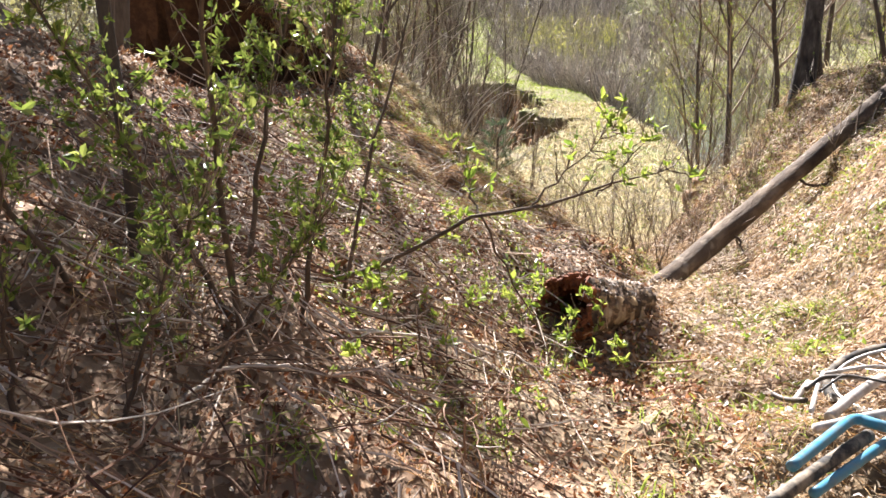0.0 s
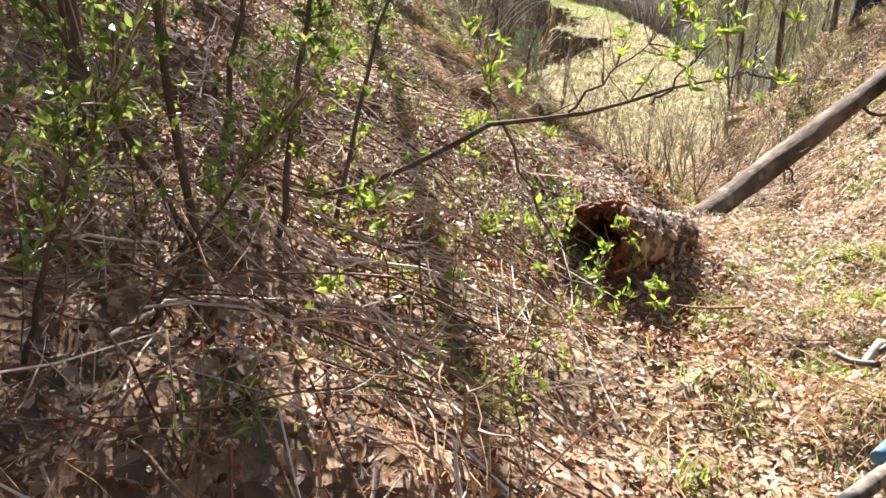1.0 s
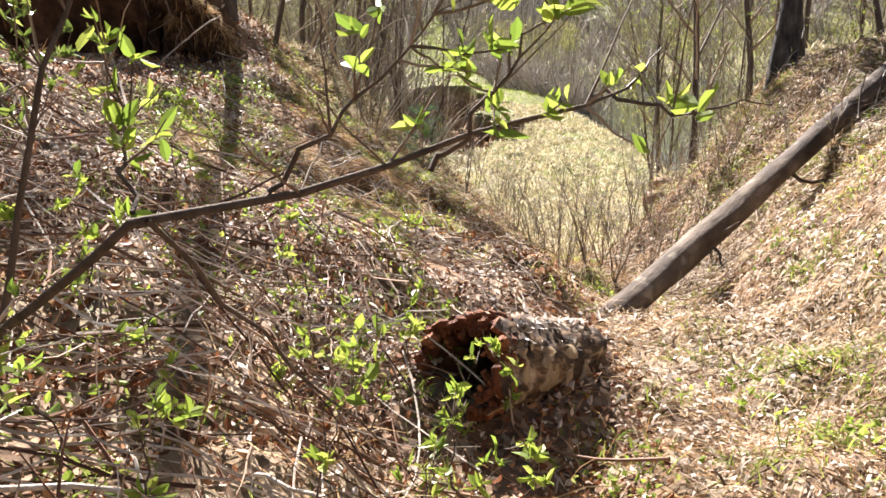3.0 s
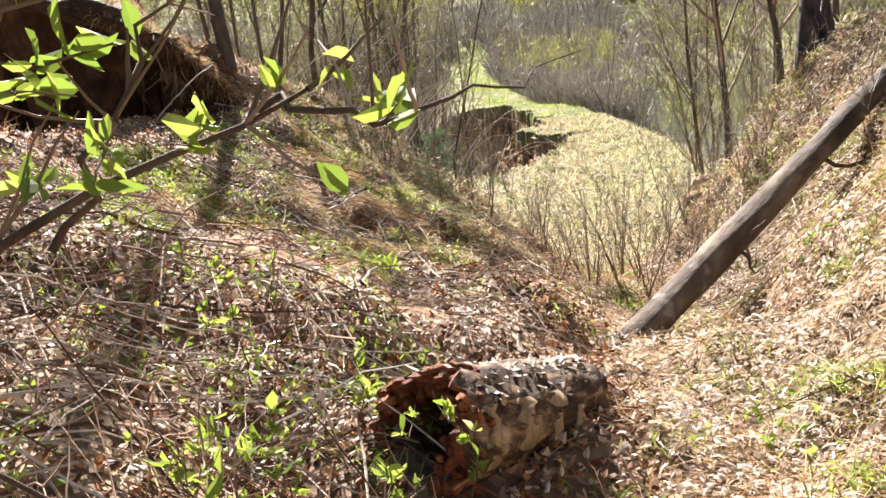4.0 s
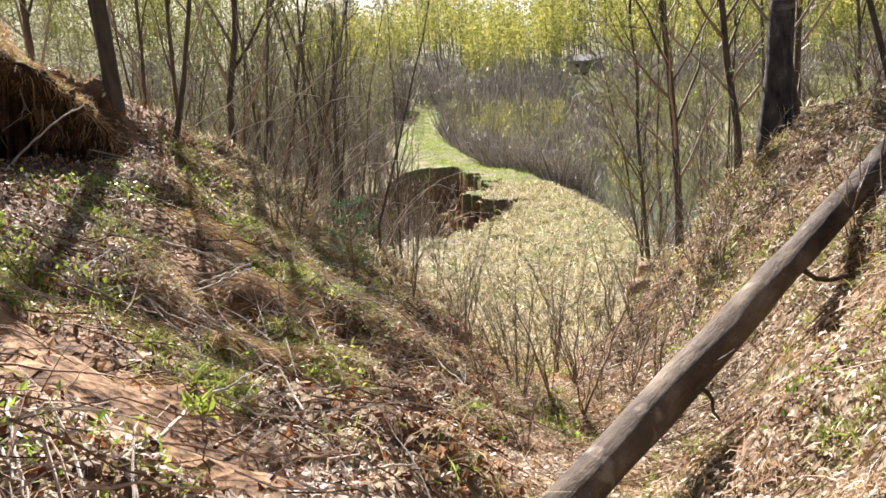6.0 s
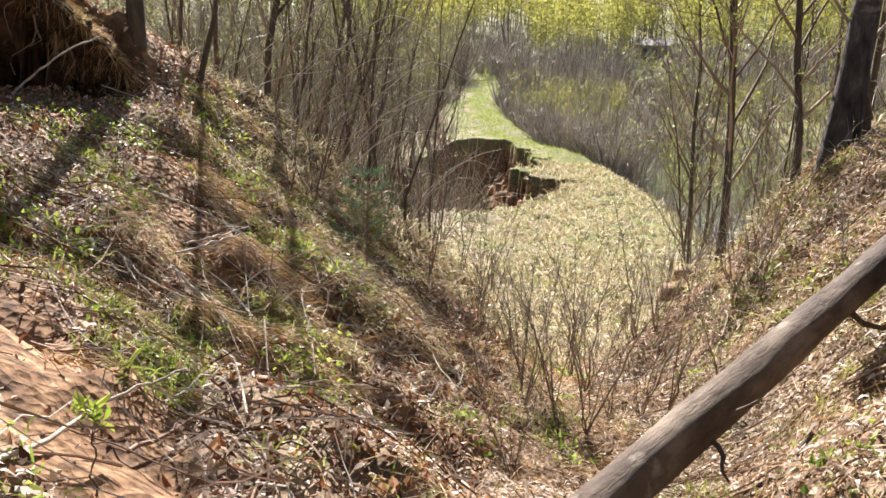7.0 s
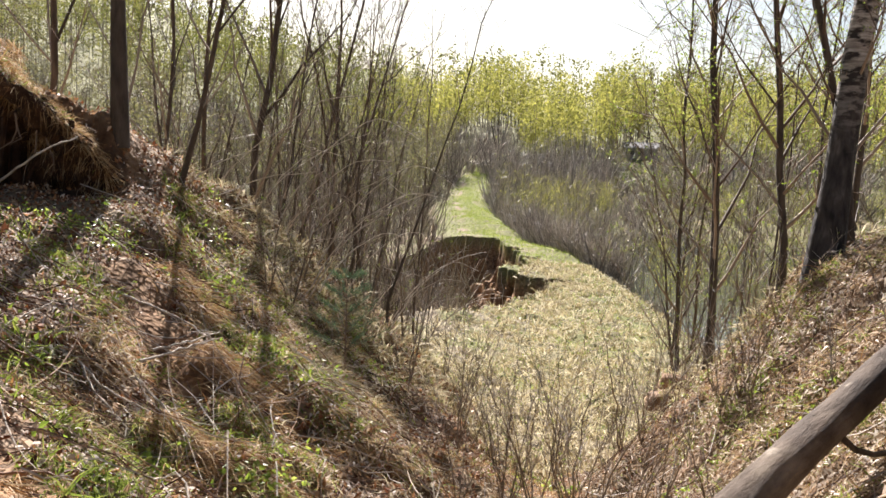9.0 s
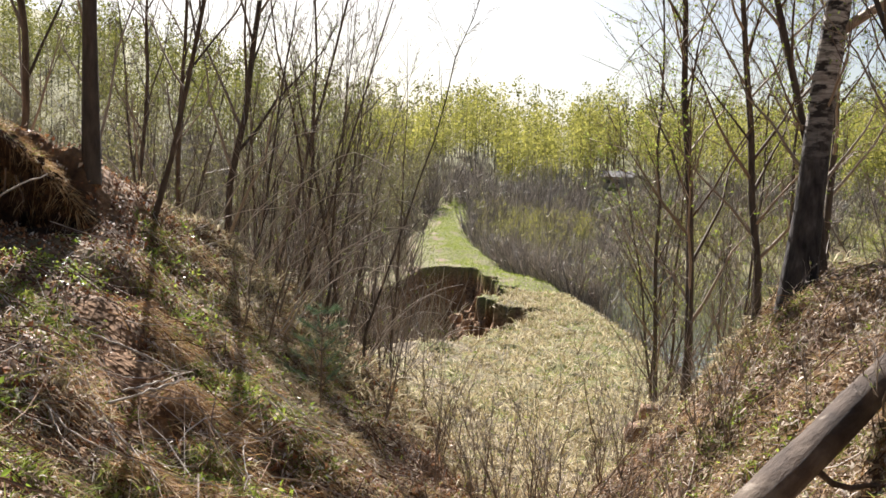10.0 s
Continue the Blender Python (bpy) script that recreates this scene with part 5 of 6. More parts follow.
# the shrub whose long branches reach across the gully
shrub("willow_shrub", "leaning bare willow shrub with long arching branches and first leaves",
      [foot(-1.75, -0.35, (-1.5, -0.55, 0.72), (-1.2, -0.73, 0.85), (-0.9, -1.0, 1.03), (-0.75, -1.14, 1.20), (-0.68, -1.2, 1.235), (-0.50, -1.2, 1.26), (-0.30, -1.2, 1.28), (-0.19, -1.21, 1.34), (-0.11, -1.22, 1.37), (-0.05, -1.22, 1.385)),
       [(-0.5, -1.2, 1.26), (-0.42, -1.19, 1.34), (-0.31, -1.2, 1.44), (-0.24, -1.2, 1.51)],
       [(-0.29, -1.2, 1.285), (-0.23, -1.2, 1.35), (-0.17, -1.2, 1.44), (-0.13, -1.2, 1.52)],
       [(-0.09, -1.22, 1.375), (-0.01, -1.24, 1.36), (0.07, -1.27, 1.36), (0.15, -1.24, 1.385)],
       [(-0.68, -1.2, 1.235), (-0.72, -1.1, 1.33), (-0.75, -1.05, 1.45)],
       [(-0.67, -1.18, 1.22), (-0.55, -0.85, 0.85), (-0.40, -0.376, 0.36), (-0.34, -0.2, 0.14)]],
      (0.0115, 0.0042, 0.0042, 0.003, 0.004, 0.0045), 105, 300, 0.034, (0.04, 0.15), limit=lambda q: (q[0] < 0.03 and q[1] < -1.1) or q[0] < -0.45 or q[2] < 1.0)
# leafy shrub on the west bank by the start
clear = lambda q: q[0] < -0.92 - 0.12 * (q[1] + 2) and q[1] > -3.0
shrub("leafy_shrub", "leafy currant shrub with small fresh green leaves on the bank",
      [foot(-1.5, -1.3, (-1.45, -1.5, 1.4), (-1.35, -1.75, 1.95), (-1.3, -1.9, 2.25)),
       foot(-1.55, -1.2, (-1.7, -1.5, 1.5), (-1.85, -1.8, 2.1)),
       foot(-1.35, -1.1, (-1.2, -1.25, 1.3), (-1.1, -1.4, 1.75), (-1.05, -1.45, 2.05)),
       foot(-1.6, -0.9, (-1.5, -0.8, 1.5), (-1.35, -0.75, 2.0), (-1.2, -0.7, 2.25)),
       foot(-1.9, -1.5, (-2.05, -1.8, 1.6), (-2.1, -2.0, 2.2)),
       foot(-1.3, -0.6, (-1.15, -0.5, 1.3), (-1.0, -0.3, 1.8), (-0.95, -0.2, 2.1))],
      (0.014, 0.013, 0.011, 0.012, 0.012, 0.01), 560, 7200, 0.028, (0.08, 0.34), leaf_from=0.35, limit=clear, leaf_mat=SHRUB_LEAF)
shrub("leafy_shrub", "low leafy currant shrub in the shade of the bank",
      [foot(-1.75, -2.2, (-1.7, -2.25, 1.3), (-1.6, -2.3, 1.7)), foot(-1.6, -2.0, (-1.45, -2.0, 1.25), (-1.3, -2.0, 1.5)), foot(-2.0, -1.7, (-2.1, -1.7, 1.5), (-2.2, -1.6, 1.9)),
       foot(-1.5, -1.7, (-1.25, -1.75, 1.15), (-1.1, -1.7, 1.35))], (0.009, 0.008, 0.01, 0.007), 200, 1500, 0.028, (0.08, 0.25), leaf_from=0.4, limit=clear, leaf_mat=SHRUB_LEAF)
# the dark young tree behind them
make_tree("young_rowan", (-1.98, -0.95, ground_at(-1.98, -0.95) - 0.05), "dark young rowan with fresh leaves on the bank", "tree", tg, ALDER, BROWN_TWIG, SHRUB_LEAF, 4200, 0.042,
          height=5.0, r0=0.03, lean=(0.02, -0.03), start=0.42, limbs=22, spread_out=0.28, rise=0.6, twigs=7, fine=2)
# unseen leafy trees, added only to throw shade on the west slope
for x, y in ((-3.75, 2.9), (-4.7, 4.8)):
    make_tree("goat_willow", (x, y, ground_at(x, y) - 0.05), "unseen leafy willow added to shade the west bank", "tree", tg, ALDER, BROWN_TWIG, FRESH_LEAF, 5600, 0.075,
              height=4.6, r0=0.07, lean=(0.2, -0.03), start=0.52, limbs=26, spread_out=0.42, rise=0.3, twigs=9, fine=3)
# low leafy shoots round the log and on the west slope
for i in range(26):
    x, y = hg.uniform(-1.8, 0.1), hg.uniform(-1.6, 1.6)
    if i < 6:
        x, y = hg.uniform(-0.6, 0.1), hg.uniform(-0.5, 0.25)
    if abs(x + 0.1) < 0.3 and 0.3 < y < 1.3:
        continue
    top = hg.uniform(0.18, 0.42)
    z = ground_at(x, y)
    shrub("leafy_shoot", "slender shoot with narrow fresh green leaves", [foot(x, y, (x + hg.normal(0, 0.05), y + hg.normal(0, 0.05), z + top * 0.6), (x + hg.normal(0, 0.08), y + hg.normal(0, 0.08), z + top))],
          (0.0035,), 9, 28, 0.042, (0.03, 0.09), group="shoots on the west slope", leaf_from=0.3)
# arching dead canes
shrub("dead_cane", "pale arching dead cane over the brush", [foot(-1.6, -1.5, (-1.27, -1.7, 0.97), (-0.97, -1.8, 1.06), (-0.72, -1.95, 1.06), (-0.52, -2.02, 0.97))], (0.0045,), 0, 0, 0.03, bark=TWIG)
shrub("dead_cane", "pale straight dead cane leaning over the litter", [foot(-1.15, 0.45, (-0.954, 0.475, 0.979), (-0.56, 0.514, 1.158))], (0.005,), 0, 0, 0.03, bark=TWIG)
for i in range(80):
    x, y = hg.uniform(-2.4, -0.55), hg.uniform(-2.2, 1.1)
    z, a, L = ground_at(x, y), hg.uniform(-1.2, 1.4), hg.uniform(0.35, 0.9)
    h = hg.uniform(0.08, 0.35)
    ex, ey = x + math.cos(a) * L, y + math.sin(a) * L * 0.8
    if ex > -0.6:
        ex = -0.6 - 0.1 * hg.uniform()
    shrub("dead_cane", "thin grey dead cane arching over the litter", [foot(x, y, (0.6 * x + 0.4 * ex, 0.6 * y + 0.4 * ey, z + h), (ex, ey, max(ground_at(ex, ey) + 0.04, z + h * hg.uniform(0.2, 1.0))))],
          (hg.uniform(0.002, 0.0045),), 4, 0, 0.03, (0.06, 0.2), bark=TWIG, twig_mat=TWIG, group="dead canes")

# bare brush in the bed of the gully: five kinds, copied
brushes = []
for i in range(5):
    stems = []
    for j in range(int(hg.integers(2, 6))):
        a, L = hg.uniform(0, 6.28), hg.uniform(0.55, 1.35)
        lean = hg.uniform(0.05, 0.6)
        stems.append([(0, 0, -0.05), (math.cos(a) * lean * L * 0.4, math.sin(a) * lean * L * 0.4, L * 0.5), (math.cos(a) * lean * L, math.sin(a) * lean * L, L)])
    b = shrub("bare_sapling", "bare brown sapling clump with thin upright stems", stems, hg.uniform(0.004, 0.008, len(stems)), 34, 60, 0.014, (0.08, 0.32), bark=CANE, twig_mat=PALE_TWIG, group="bare saplings in the gully", rise=1.2, leaf_from=0.25)
    b.location = (40 + i, -40, 0)
    brushes.append(b)
spots = [(0.92, 4.3, 1.0), (1.05, 5.9, 1.15), (1.62, 4.0, 0.8), (0.55, 5.1, 0.9), (0.2, 6.0, 1.0), (1.5, 6.6, 1.1), (0.75, 7.2, 1.0), (1.9, 7.6, 1.0), (-0.3, 7.0, 1.2), (0.1, 8.4, 1.1), (1.2, 8.6, 1.1), (2.1, 5.3, 0.9), (0.3, 4.6, 0.7), (1.35, 5.1, 0.9),
         (-0.9, 8.3, 1.2), (2.4, 9.0, 1.0), (-0.15, 9.6, 1.2), (1.7, 9.8, 1.0), (0.7, 10.6, 1.0), (2.6, 7.1, 0.9), (2.2, 6.4, 0.8), (2.9, 5.2, 0.7), (-1.4, 7.6, 1.0), (-0.6, 9.0, 1.4), (-1.6, 8.6, 1.4), (3.0, 8.6, 1.2), (-1.2, 10.0, 1.5), (0.0, 5.4, 0.6), (2.3, 4.5, 0.6)] + [(float(hg.uniform(-1.6, 0.3)), float(hg.uniform(6.3, 10.5)), float(hg.uniform(0.6, 1.1))) for _ in range(12)] + [(float(hg.uniform(0.2, 2.2)), float(hg.uniform(4.2, 9.5)), float(hg.uniform(0.5, 1.1))) for _ in range(14)] + [(float(hg.uniform(0.3, 3.0)), float(hg.uniform(3.4, 9.0)), float(hg.uniform(0.55, 1.0))) for _ in range(20)]
for i, (x, y, s) in enumerate(spots):
    copy_thing(brushes[i % 5], pose(x, y, ground_at(x, y), 0, 0, hg.uniform(0, 360)) @ Matrix.Diagonal((s, s, s, 1)))
for k in brushes:
    for o in (*k.children_recursive, k):
        bpy.data.objects.remove(o)


# ---------------------------------------------------------------- slumped turf in the wash-out
def turf_clod(x, y, size, turn, tip):
    t = thing("turf_clod", (x, y, ground_at(x, y)), "slumped block of earth with dry turf on top", "clod", "slumped turf blocks", turn)
    g = np.random.default_rng(int(1000 * size) + int(abs(10 * y)))
    b = bmesh.new()
    bmesh.ops.create_icosphere(b, subdivisions=3, radius=1.0)
    for vert in b.verts:
        q = vert.co
        lump = 1 + 0.22 * noise.noise(Vector(q) * 1.7 + Vector((x, y, 0))) + 0.12 * noise.noise(Vector(q) * 4.3 + Vector((y, x, 0)))
        q.x, q.y, q.z = q.x * lump * size, q.y * lump * size * 0.75, min(q.z * lump, 0.55) * size * 0.8
    b.transform(pose(0, 0, 0.1 * size, tip, 0, 0))
    part("earth", b, GROUND_CLOD, t, smooth=True)
    m = int(160 * size)
    p = np.stack([g.uniform(-0.7, 0.7, m) * size, g.uniform(-0.5, 0.5, m) * size, np.full(m, 0.44 * size)], -1)
    p[:, 2] += p[:, 1] * math.tan(radians(tip)) + 0.1 * size
    tagged(part("turf", blades(p, any_dirs(m, 0.8, g), g.uniform(0.1, 0.3, m), g.uniform(0.012, 0.02, m), 0.8, g), PALE_STRAW, t), kind="stuff")


for x, y, size, turn, tip in ((1.4, 36.2, 0.55, 20, -18), (0.5, 34.0, 0.45, 70, -25), (2.1, 37.2, 0.5, -30, -12), (0.9, 42.0, 0.5, 10, -20), (-0.3, 38.6, 0.6, 50, -22), (0.7, 47.5, 0.7, -20, -20),
                              (-0.2, 51.5, 0.75, 30, -16), (-1.2, 54.2, 0.7, 0, -24), (2.25, 8.75, 0.26, 30, -10), (2.5, 9.1, 0.3, -20, -14), (0.3, 44.4, 0.6, 15, -28), (-1.4, 47.0, 0.8, 80, -20)):
    turf_clod(x, y, size, turn, tip)

# ---------------------------------------------------------------- small pine
def pine(x, y, h):
    z = ground_at(x, y)
    t = thing("young_pine", (x, y, z), "small soft-needled young pine on the bank", "tree")
    part("trunk", tubes(np.stack([np.zeros(8), np.zeros(8), np.linspace(-0.03, h, 8)], -1)[None], np.linspace(0.009, 0.003, 8)[None], 6), BROWN_TWIG, t)
    lines, needles_p, needles_d = [], [], []
    for k in range(5):
        zz = h * (0.3 + 0.17 * k)
        for j in range(6):
            a = j * 1.05 + k
            L = 0.30 * (1.15 - 0.18 * k)
            e = np.array([math.cos(a), math.sin(a), 0.55])
            c = np.array([0, 0, zz]) + e * L * np.linspace(0, 1, 5)[:, None]
            lines.append(c)
            q = hg.uniform(0.25, 1, 90)[:, None]
            needles_p.append(np.array([0, 0, zz]) + e * L * q)
            needles_d.append(unit(hg.normal(0, 0.6, (90, 3)) + e))
    part("whorl", tubes(np.array(lines), np.tile(np.linspace(0.004, 0.0015, 5), (len(lines), 1)), 4), BROWN_TWIG, t)
    p, d = np.concatenate(needles_p), np.concatenate(needles_d)
    tagged(part("needle", blades(p, d, hg.uniform(0.04, 0.075, len(p)), np.full(len(p), 0.0022), 0.1, hg), PINE, t), kind="stuff")


pine(-0.72, 6.3, 0.8)

# ---------------------------------------------------------------- bicycle lying on its side
def bicycle():
    org = np.array([1.0, -0.7, ground_at(1.0, -0.7)])
    t = thing("bicycle", tuple(org), "muddy blue and white bicycle lying on the leaves", "bicycle")

    def tube(name, pts, r, mat, parent=t, k=12, label=""):
        c = smooth_line(pts, k) - org
        c = np.concatenate([c[:1], c, c[-1:]])
        rr = np.full((1, k + 2), r)
        rr[0, [0, -1]] = 0.0
        return part(name, tubes(c[None], rr, 12), mat, parent, label, smooth=True)

    def wheel(name, cx, cy, lift):
        n = np.array([-0.25, 0.0, 1.0]) / 1.03
        e = unit(np.cross(n, (0, 1.0, 0)))
        f = np.cross(n, e)
        mid = np.array([cx, cy, ground_at(cx, cy) + lift]) - org
        ang = np.linspace(0, 2 * np.pi, 49)
        ring = lambda r: mid + r * (np.cos(ang)[:, None] * e + np.sin(ang)[:, None] * f)
        wh = part(name, tubes(ring(0.325)[None], np.full((1, 49), 0.023), 10), RUBBER, t, "muddy grey tyre", smooth=True)
        part("rim", tubes(ring(0.297)[None], np.full((1, 49), 0.011), 8), METAL, wh, smooth=True)
        part("hub", tubes(np.array([mid - n * 0.05, mid, mid + n * 0.05])[None], np.full((1, 3), 0.022), 10), METAL, wh)
        for i in range(28):
            w = i * 2 * np.pi / 28
            d = math.cos(w) * e + math.sin(w) * f
            part("spoke", tubes(np.array([mid + d * 0.02 + n * 0.03 * (-1) ** i, mid + d * 0.29])[None], np.full((1, 2), 0.0014), 4), METAL, wh)
        return mid + org

    rear = wheel("rear_wheel", 1.14, -0.46, 0.06)
    front = wheel("front_wheel", 1.22, -1.55, 0.10)
    stay_end = (0.80, -0.41, 0.29)
    for dz in (-0.03, 0.04):
        tube("seat_stay", [tuple(rear + (0, 0, dz)), (0.95, -0.53, 0.34 + dz), (0.80, -0.42, 0.29)], 0.008, WHITE_PAINT)
        tube("chain_stay", [tuple(rear + (0, 0, dz)), (1.1, -0.65, 0.36 + dz), (1.04, -0.86, 0.36)], 0.012, WHITE_PAINT)
        tube("fork_blade", [tuple(front + (0, 0, dz)), (1.0, -1.4, 0.42 + dz), (0.84, -1.26, 0.44)], 0.012, BLUE_PAINT)
    tube("carrier_strut", [stay_end, (0.70, -0.62, 0.32), (0.56, -0.95, 0.38)], 0.010, WHITE_PAINT, label="muddy white strut")
    tube("mudguard", [(0.64, -0.92, 0.34), (0.78, -0.77, 0.35), (0.95, -0.62, 0.36)], 0.022, WHITE_PAINT, label="muddy pale mudguard")
    tube("seat_tube", [(0.54, -1.05, 0.36), (0.78, -0.98, 0.38), (1.04, -0.86, 0.36)], 0.019, WHITE_PAINT, label="muddy white seat tube")
    tube("top_tube", [(0.72, -1.0, 0.37), (0.80, -1.14, 0.40), (0.86, -1.28, 0.43)], 0.019, BLUE_PAINT, label="blue painted tube")
    tube("down_tube", [(1.04, -0.86, 0.36), (0.98, -1.08, 0.39), (0.90, -1.30, 0.42)], 0.022, BLUE_PAINT, label="blue painted tube")
    tube("head_tube", [(0.80, -1.22, 0.44), (0.94, -1.34, 0.42)], 0.025, BLUE_PAINT)
    tube("handlebar", [(0.29, -1.55, 0.50), (0.46, -1.345, 0.475), (0.62, -1.15, 0.45), (0.66, -1.14, 0.45), (0.70, -1.18, 0.45), (0.80, -1.22, 0.44)], 0.019, BLUE_PAINT, k=34, label="blue bent handlebar")
    tube("handlebar", [(0.38, -1.51, 0.38), (0.56, -1.345, 0.38), (0.75, -1.18, 0.39), (0.80, -1.22, 0.43)], 0.018, BLUE_PAINT, k=26, label="blue bent handlebar")
    tube("grip", [(0.20, -1.62, 0.40), (0.45, -1.38, 0.40), (0.69, -1.15, 0.39)], 0.024, RUBBER, label="muddy brown-grey rubber tube")
    tube("stand", [(0.58, -0.44, 0.20), (0.61, -0.52, 0.21), (0.66, -0.62, 0.26)], 0.012, BLACK, k=10, label="black kickstand")
    tube("strut_clip", [(0.63, -0.56, 0.22), (0.75, -0.385, 0.23)], 0.014, WHITE_PAINT, k=6)
    tube("reflector_box", [(0.545, -0.69, 0.20), (0.60, -0.60, 0.20)], 0.022, WHITE_PAINT, k=6, label="sunlit white plastic piece")
    tube("brake_cable", [(0.68, -0.70, 0.34), (0.80, -0.62, 0.38), (0.95, -0.75, 0.40), (1.02, -0.88, 0.38)], 0.006, BLACK, k=24)
    tube("brake_cable", [(0.66, -0.60, 0.30), (0.74, -0.56, 0.34), (0.86, -0.62, 0.37)], 0.010, BLACK, k=16)
    ang = np.linspace(0, 2 * np.pi, 33)
    crank = np.array([1.04, -0.86, 0.41]) - org
    part("chainwheel", tubes(np.array([crank + (0.085 * math.cos(w), 0.085 * math.sin(w), 0.02 * math.cos(w)) for w in ang])[None], np.full((1, 33), 0.006), 6), BLACK, t)
    tube("crank_arm", [(1.04, -0.86, 0.43), (1.18, -0.92, 0.47)], 0.010, METAL, k=4)
    pedal = bmesh.new()
    bmesh.ops.create_cube(pedal, size=1.0, matrix=Matrix.Translation(Vector((1.2, -0.93, 0.5)) - Vector(org)) @ pose(0, 0, 0, 0, 0, 40) @ Matrix.Diagonal((0.09, 0.06, 0.025, 1)))
    bmesh.ops.bevel(pedal, geom=pedal.edges[:], offset=0.006, segments=1, affect="EDGES")
    part("pedal", pedal, BLACK, t)


bicycle()

# ---------------------------------------------------------------- far woods and bushes
fg = np.random.default_rng(77)


def far_trees(n, xr, yr, height, mat, name, label, per=110, leaf=0.55, keep=None, trunk_mat=None, narrow=0.17):
    x, y = fg.uniform(*xr, n), fg.uniform(*yr, n)
    if keep is not None:
        k = keep(x, y)
        x, y = x[k], y[k]
    n = len(x)
    z = land(x, y)
    h = fg.uniform(*height, n) * (1 + 0.16 * rough(x, y, 30, 2, 2))
    u = np.array([0, 0.4, 0.95])
    c = np.stack([x[:, None] + fg.normal(0, 0.15, (n, 1)) * u, y[:, None] + 0 * u, z[:, None] + h[:, None] * u], -1)
    wood_part = tubes(c, (0.007 * h)[:, None] * (1.05 - u), 4)
    a, r = fg.uniform(0, 6.28, (n, per)), np.sqrt(fg.uniform(0, 1, (n, per)))
    s = fg.uniform(0.28, 1.0, (n, per))
    wide = h[:, None] * narrow * np.sin(np.pi * np.clip((s - 0.12) / 0.95, 0, 1)) ** 0.7 * fg.uniform(0.7, 1.25, (n, 1))
    lump = 1 + 0.35 * np.sin(3 * a + 9 * s + fg.uniform(0, 6, (n, 1)))
    p = np.stack([x[:, None] + r * wide * lump * np.cos(a), y[:, None] + r * wide * lump * np.sin(a), z[:, None] + h[:, None] * s], -1).reshape(-1, 3)
    ln = leaf * fg.uniform(0.5, 1.3, len(p))
    ob = part(name, leaf_quads(p, any_dirs(len(p), 0.2, fg), any_dirs(len(p), 0, fg), ln, ln * 0.7, 0.1), mat)
    tagged(ob, label, "woods", kind="stuff")
    tr = part(name + "_trunks", wood_part, trunk_mat or GREY_TWIG)
    tagged(tr, "pale thin trunks of the " + label, "woods", kind="stuff")


off_path = lambda x, y: abs(x - np.interp(y, MID_Y, MID_X)) > np.interp(y, [60, 110, 150, 170], [3.6, 3.6, 5, 0])
house_view = lambda x, y: off_path(x, y) & ((abs(x - 0.148 * y) > 2.4) | (y < 80))
far_trees(560, (-28, 95), (140, 215), (9, 16), FAR_LEAF, "birch_wood", "yellow-green spring birch wood on the far slope", 240, 0.5, lambda x, y: ((abs(x - 24.8) > 4.5) | (y > 172)) & off_path(x, y), narrow=0.15)
far_trees(240, (-120, -20), (140, 215), (9, 15), HILL_LEAF, "west_wood", "olive green wood on the far west slope", 240, 0.48)
far_trees(420, (-150, 150), (215, 300), (12, 18), HILL_LEAF, "mixed_wood", "olive green wood on the hill behind", 90, 0.9)
far_trees(300, (-110, -26), (36, 150), (9, 15), OLIVE_LEAF, "valley_wood", "grey-olive wood on the west valley side", 260, 0.3)
far_trees(200, (-30, -6), (85, 140), (6, 11), OLIVE_LEAF, "slope_wood", "young green wood below the far slope", 240, 0.24, off_path)
far_trees(90, (6, 90), (112, 160), (3, 6), OLIVE_LEAF, "meadow_wood", "young green trees along the meadow", 120, 0.4, house_view)
far_trees(160, (50, 110), (20, 95), (9, 15), FAR_LEAF, "pond_wood", "green wood on the far pond bank", 260, 0.26)


def bushes(n, place, height, name, label, mat, stems=34):
    """Bare bushes: flat-sided stems with side twigs, one mesh."""
    x, y = place(n)
    n = len(x)
    z, h = land(x, y), fg.uniform(*height, n)
    lean = fg.normal(0, 0.36, (n, stems, 2))
    L = (h[:, None] * fg.uniform(0.45, 1.0, (n, stems))).ravel()
    base = np.stack([np.repeat(x, stems), np.repeat(y, stems), np.repeat(z, stems) - 0.1], -1)
    base[:, :2] += fg.normal(0, 0.3, (len(base), 2))
    d = unit(np.concatenate([lean.reshape(-1, 2), np.ones((n * stems, 1))], -1))
    wide = np.interp(base[:, 1], [10, 40, 130], [0.015, 0.036, 0.09]) * np.exp(fg.normal(-0.25, 0.6, len(base)))
    one = blades(base, d, L, wide, -0.06, fg)
    k = len(base) * 2
    i = fg.integers(0, len(base), k)
    p = base[i] + d[i] * (L[i] * fg.uniform(0.2, 0.98, k))[:, None]
    two = blades(p, unit(d[i] + fg.normal(0, 0.75, (k, 3))), L[i] * fg.uniform(0.12, 0.35, k), wide[i] * 0.6, 0.0, fg)
    ob = part(name, joined(one, two), mat)
    tagged(ob, label, "bushes", kind="stuff")


def beside_dam(n):
    y = 46 + 80 * fg.uniform(0, 1, n)
    x = np.interp(y, MID_Y, MID_X) + np.interp(y, RIGHT_Y, RIGHT_W) + 0.6 + np.abs(fg.normal(0, 1, n)) * np.interp(y, [48, 62, 75, 120], [0.8, 1.6, 9, 26])
    return x, y


def west_side(n):
    y = 11 + 120 * fg.uniform(0, 1, n) ** 1.3
    x = np.interp(y, MID_Y, MID_X) - np.interp(y, LEFT_Y, LEFT_W) - 0.6 - np.abs(fg.normal(0, 1, n)) * (1.5 + 0.16 * y)
    return x, y


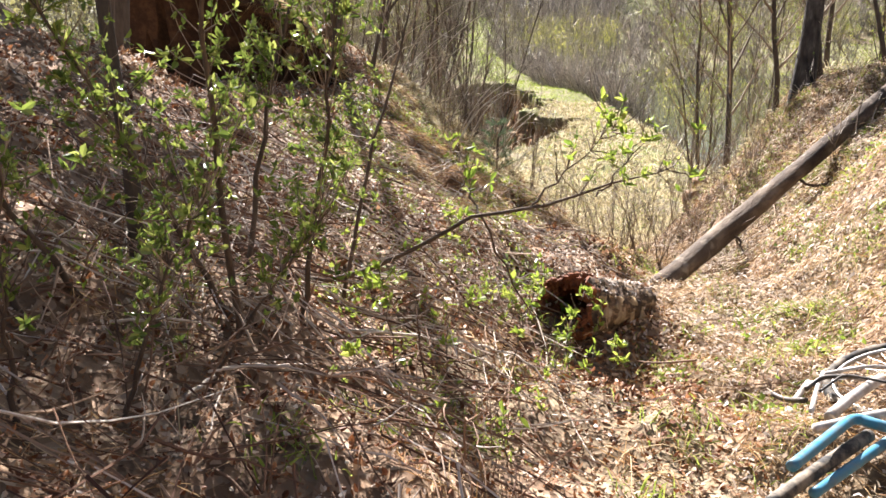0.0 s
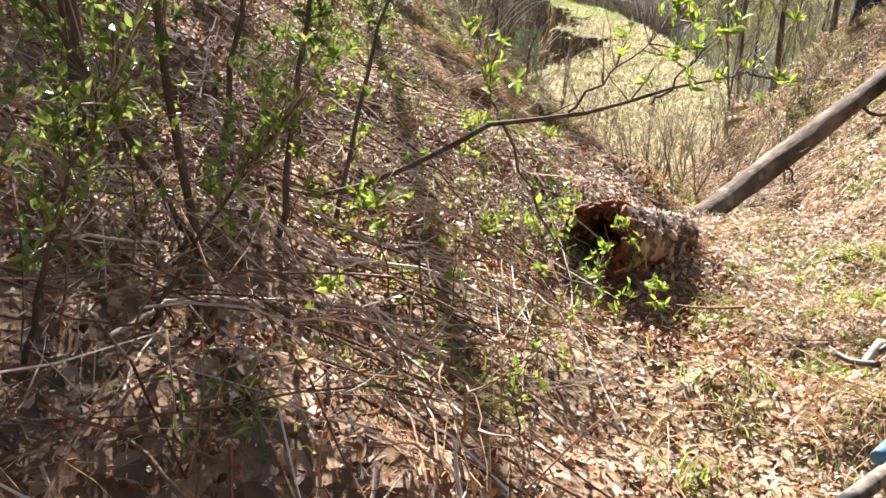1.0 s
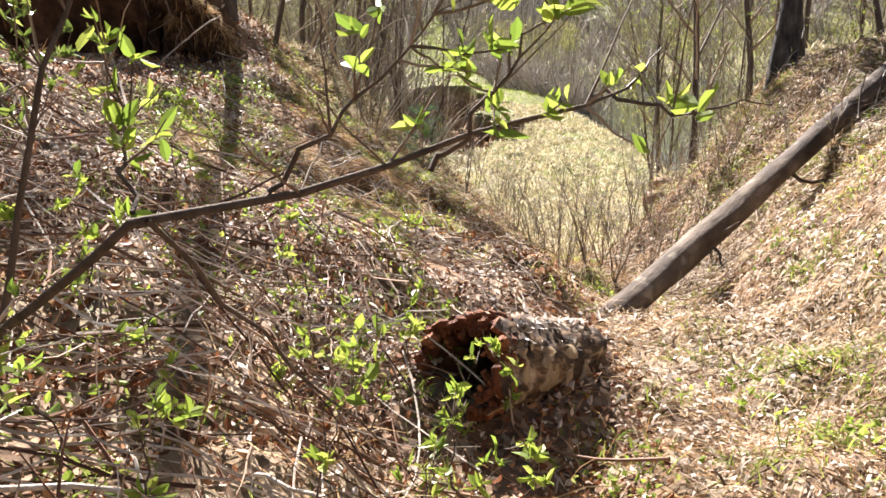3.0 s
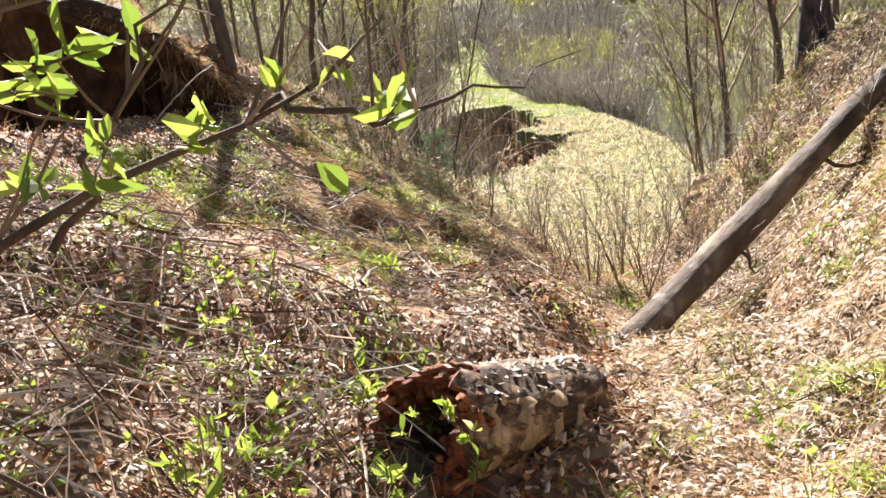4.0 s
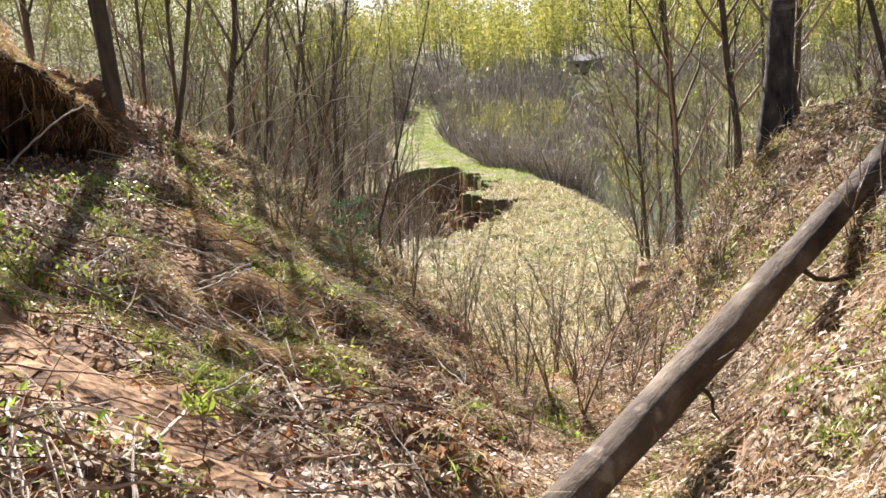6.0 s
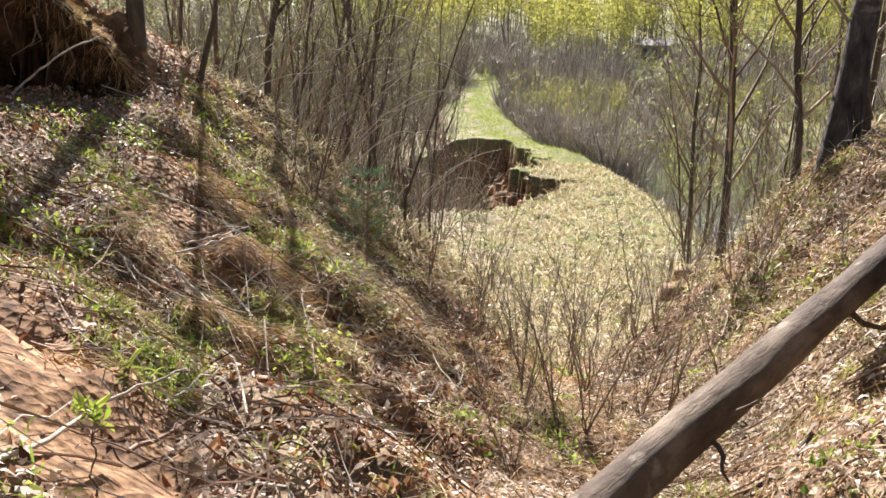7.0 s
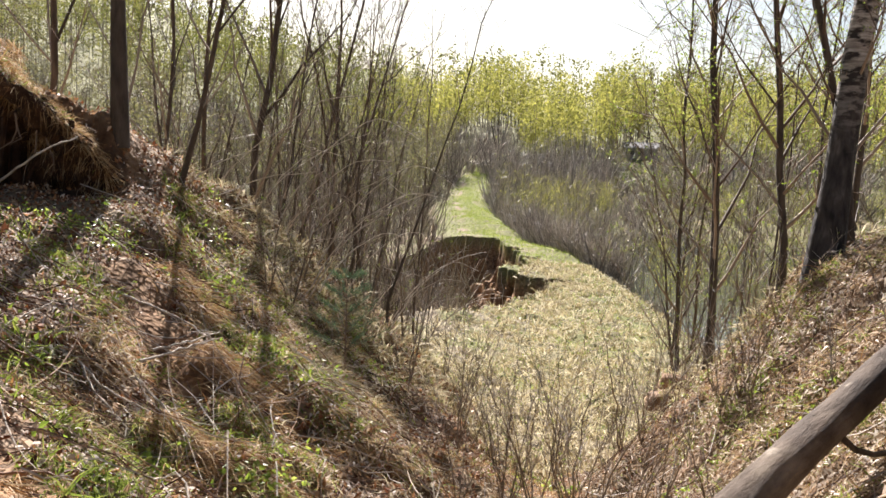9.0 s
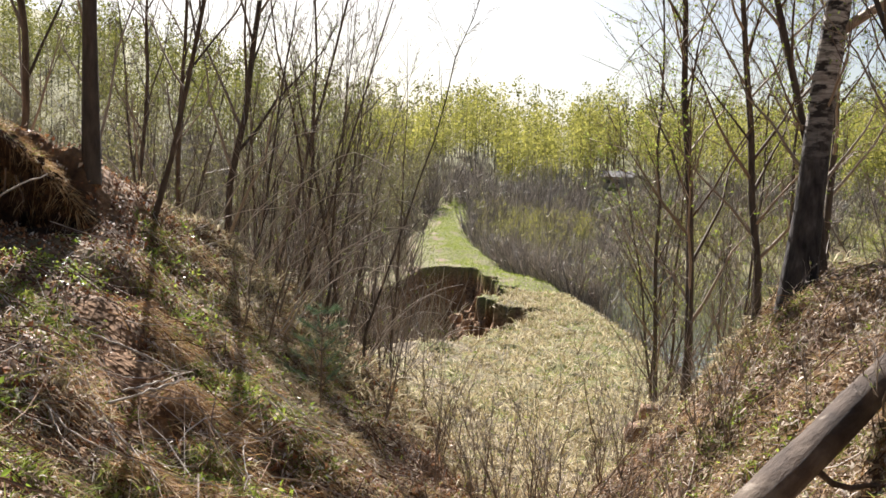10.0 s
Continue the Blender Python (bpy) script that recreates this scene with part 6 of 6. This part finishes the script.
def west_floor(n):
    y = 24 + 110 * fg.uniform(0, 1, n)
    return -4 - 0.1 * y - fg.uniform(0, 1, n) * (6 + 0.42 * y), y


def path_end(n):
    y = fg.uniform(108, 150, n)
    x = fg.uniform(-55, 75, n)
    k = abs(x - np.interp(y, MID_Y, MID_X)) > np.interp(y, [108, 118, 124], [2.0, 2.0, 0.0])
    k &= abs(x - 0.148 * y) > 2.4
    return x[k], y[k]


def dam_foot(n):
    y = 17 + 42 * fg.uniform(0, 1, n)
    x = np.interp(y, MID_Y, MID_X) + np.interp(y, RIGHT_Y, RIGHT_W) + 1.0 + np.abs(fg.normal(0, 1, n)) * np.interp(y, [17, 60], [1.6, 4.0])
    return x, y


def crater_side(n):
    y = 26 + 24 * fg.uniform(0, 1, n)
    return -0.9 - 0.06 * (y - 26) - fg.uniform(0, 1, n) * 4.5, y


bushes(80, dam_foot, (0.6, 1.9), "pond_thicket", "grey bare willow thicket at the foot of the dam", PALE_TWIG, 16)
bushes(90, crater_side, (2.4, 5.2), "crater_thicket", "brown bare thicket below the washed-out side of the dam", THICKET, 18)
bushes(700, beside_dam, (1.8, 4.2), "willow_thicket", "grey bare willow thicket beside the dam", PALE_TWIG, 24)
bushes(120, west_side, (2.0, 5.5), "bare_thicket", "grey-brown bare thicket below the west bank", THICKET, 26)
bushes(300, west_floor, (5.0, 9.0), "bare_wood", "grey-brown bare young wood on the valley floor", THICKET, 22)
bushes(520, path_end, (5.0, 10.0), "bare_far_wood", "grey bare wood at the end of the dam path", PALE_TWIG, 22)
far_trees(460, (-2, 50), (50, 118), (2.5, 5.5), FAR_LEAF, "budding_bushes", "budding yellow-green bushes beside the dam", 120, 0.14, house_view, narrow=0.3)


# ---------------------------------------------------------------- far house
def house(x, y):
    z = ground_at(x, y) - 0.3
    t = thing("house", (x, y, z), "small pale house with a low grey roof among trees", "house")

    def box(name, cx, cy, cz, sx, sy, sz, mat, parent=t):
        b = bmesh.new()
        bmesh.ops.create_cube(b, size=1.0, matrix=Matrix.Translation((cx, cy, cz)) @ Matrix.Diagonal((sx, sy, sz, 1)))
        bmesh.ops.bevel(b, geom=b.edges[:], offset=0.02, segments=1, affect="EDGES")
        return part(name, b, mat, parent)

    box("wall", 0, 0, 1.1, 6.0, 5, 2.2, WALL)
    r = bmesh.new()
    prism = [(-3.4, -2.9, 2.2), (3.4, -2.9, 2.2), (3.4, 2.9, 2.2), (-3.4, 2.9, 2.2), (-3.4, 0, 3.4), (3.4, 0, 3.4)]
    vs = [r.verts.new(q) for q in prism]
    for f in ((0, 1, 5, 4), (2, 3, 4, 5), (1, 2, 5), (3, 0, 4), (3, 2, 1, 0)):
        r.faces.new([vs[i] for i in f])
    part("roof", r, ROOF, t)
    box("chimney", 1.2, 0.6, 3.4, 0.5, 0.5, 1.0, WALL)
    for wx in (-1.9, 0.0, 1.9):
        w = box("window", wx, -2.52, 1.3, 0.9, 0.12, 0.9, WALL)
        box("pane", wx, -2.59, 1.3, 0.7, 0.03, 0.7, GLASS, w)


house(24.8, 168)
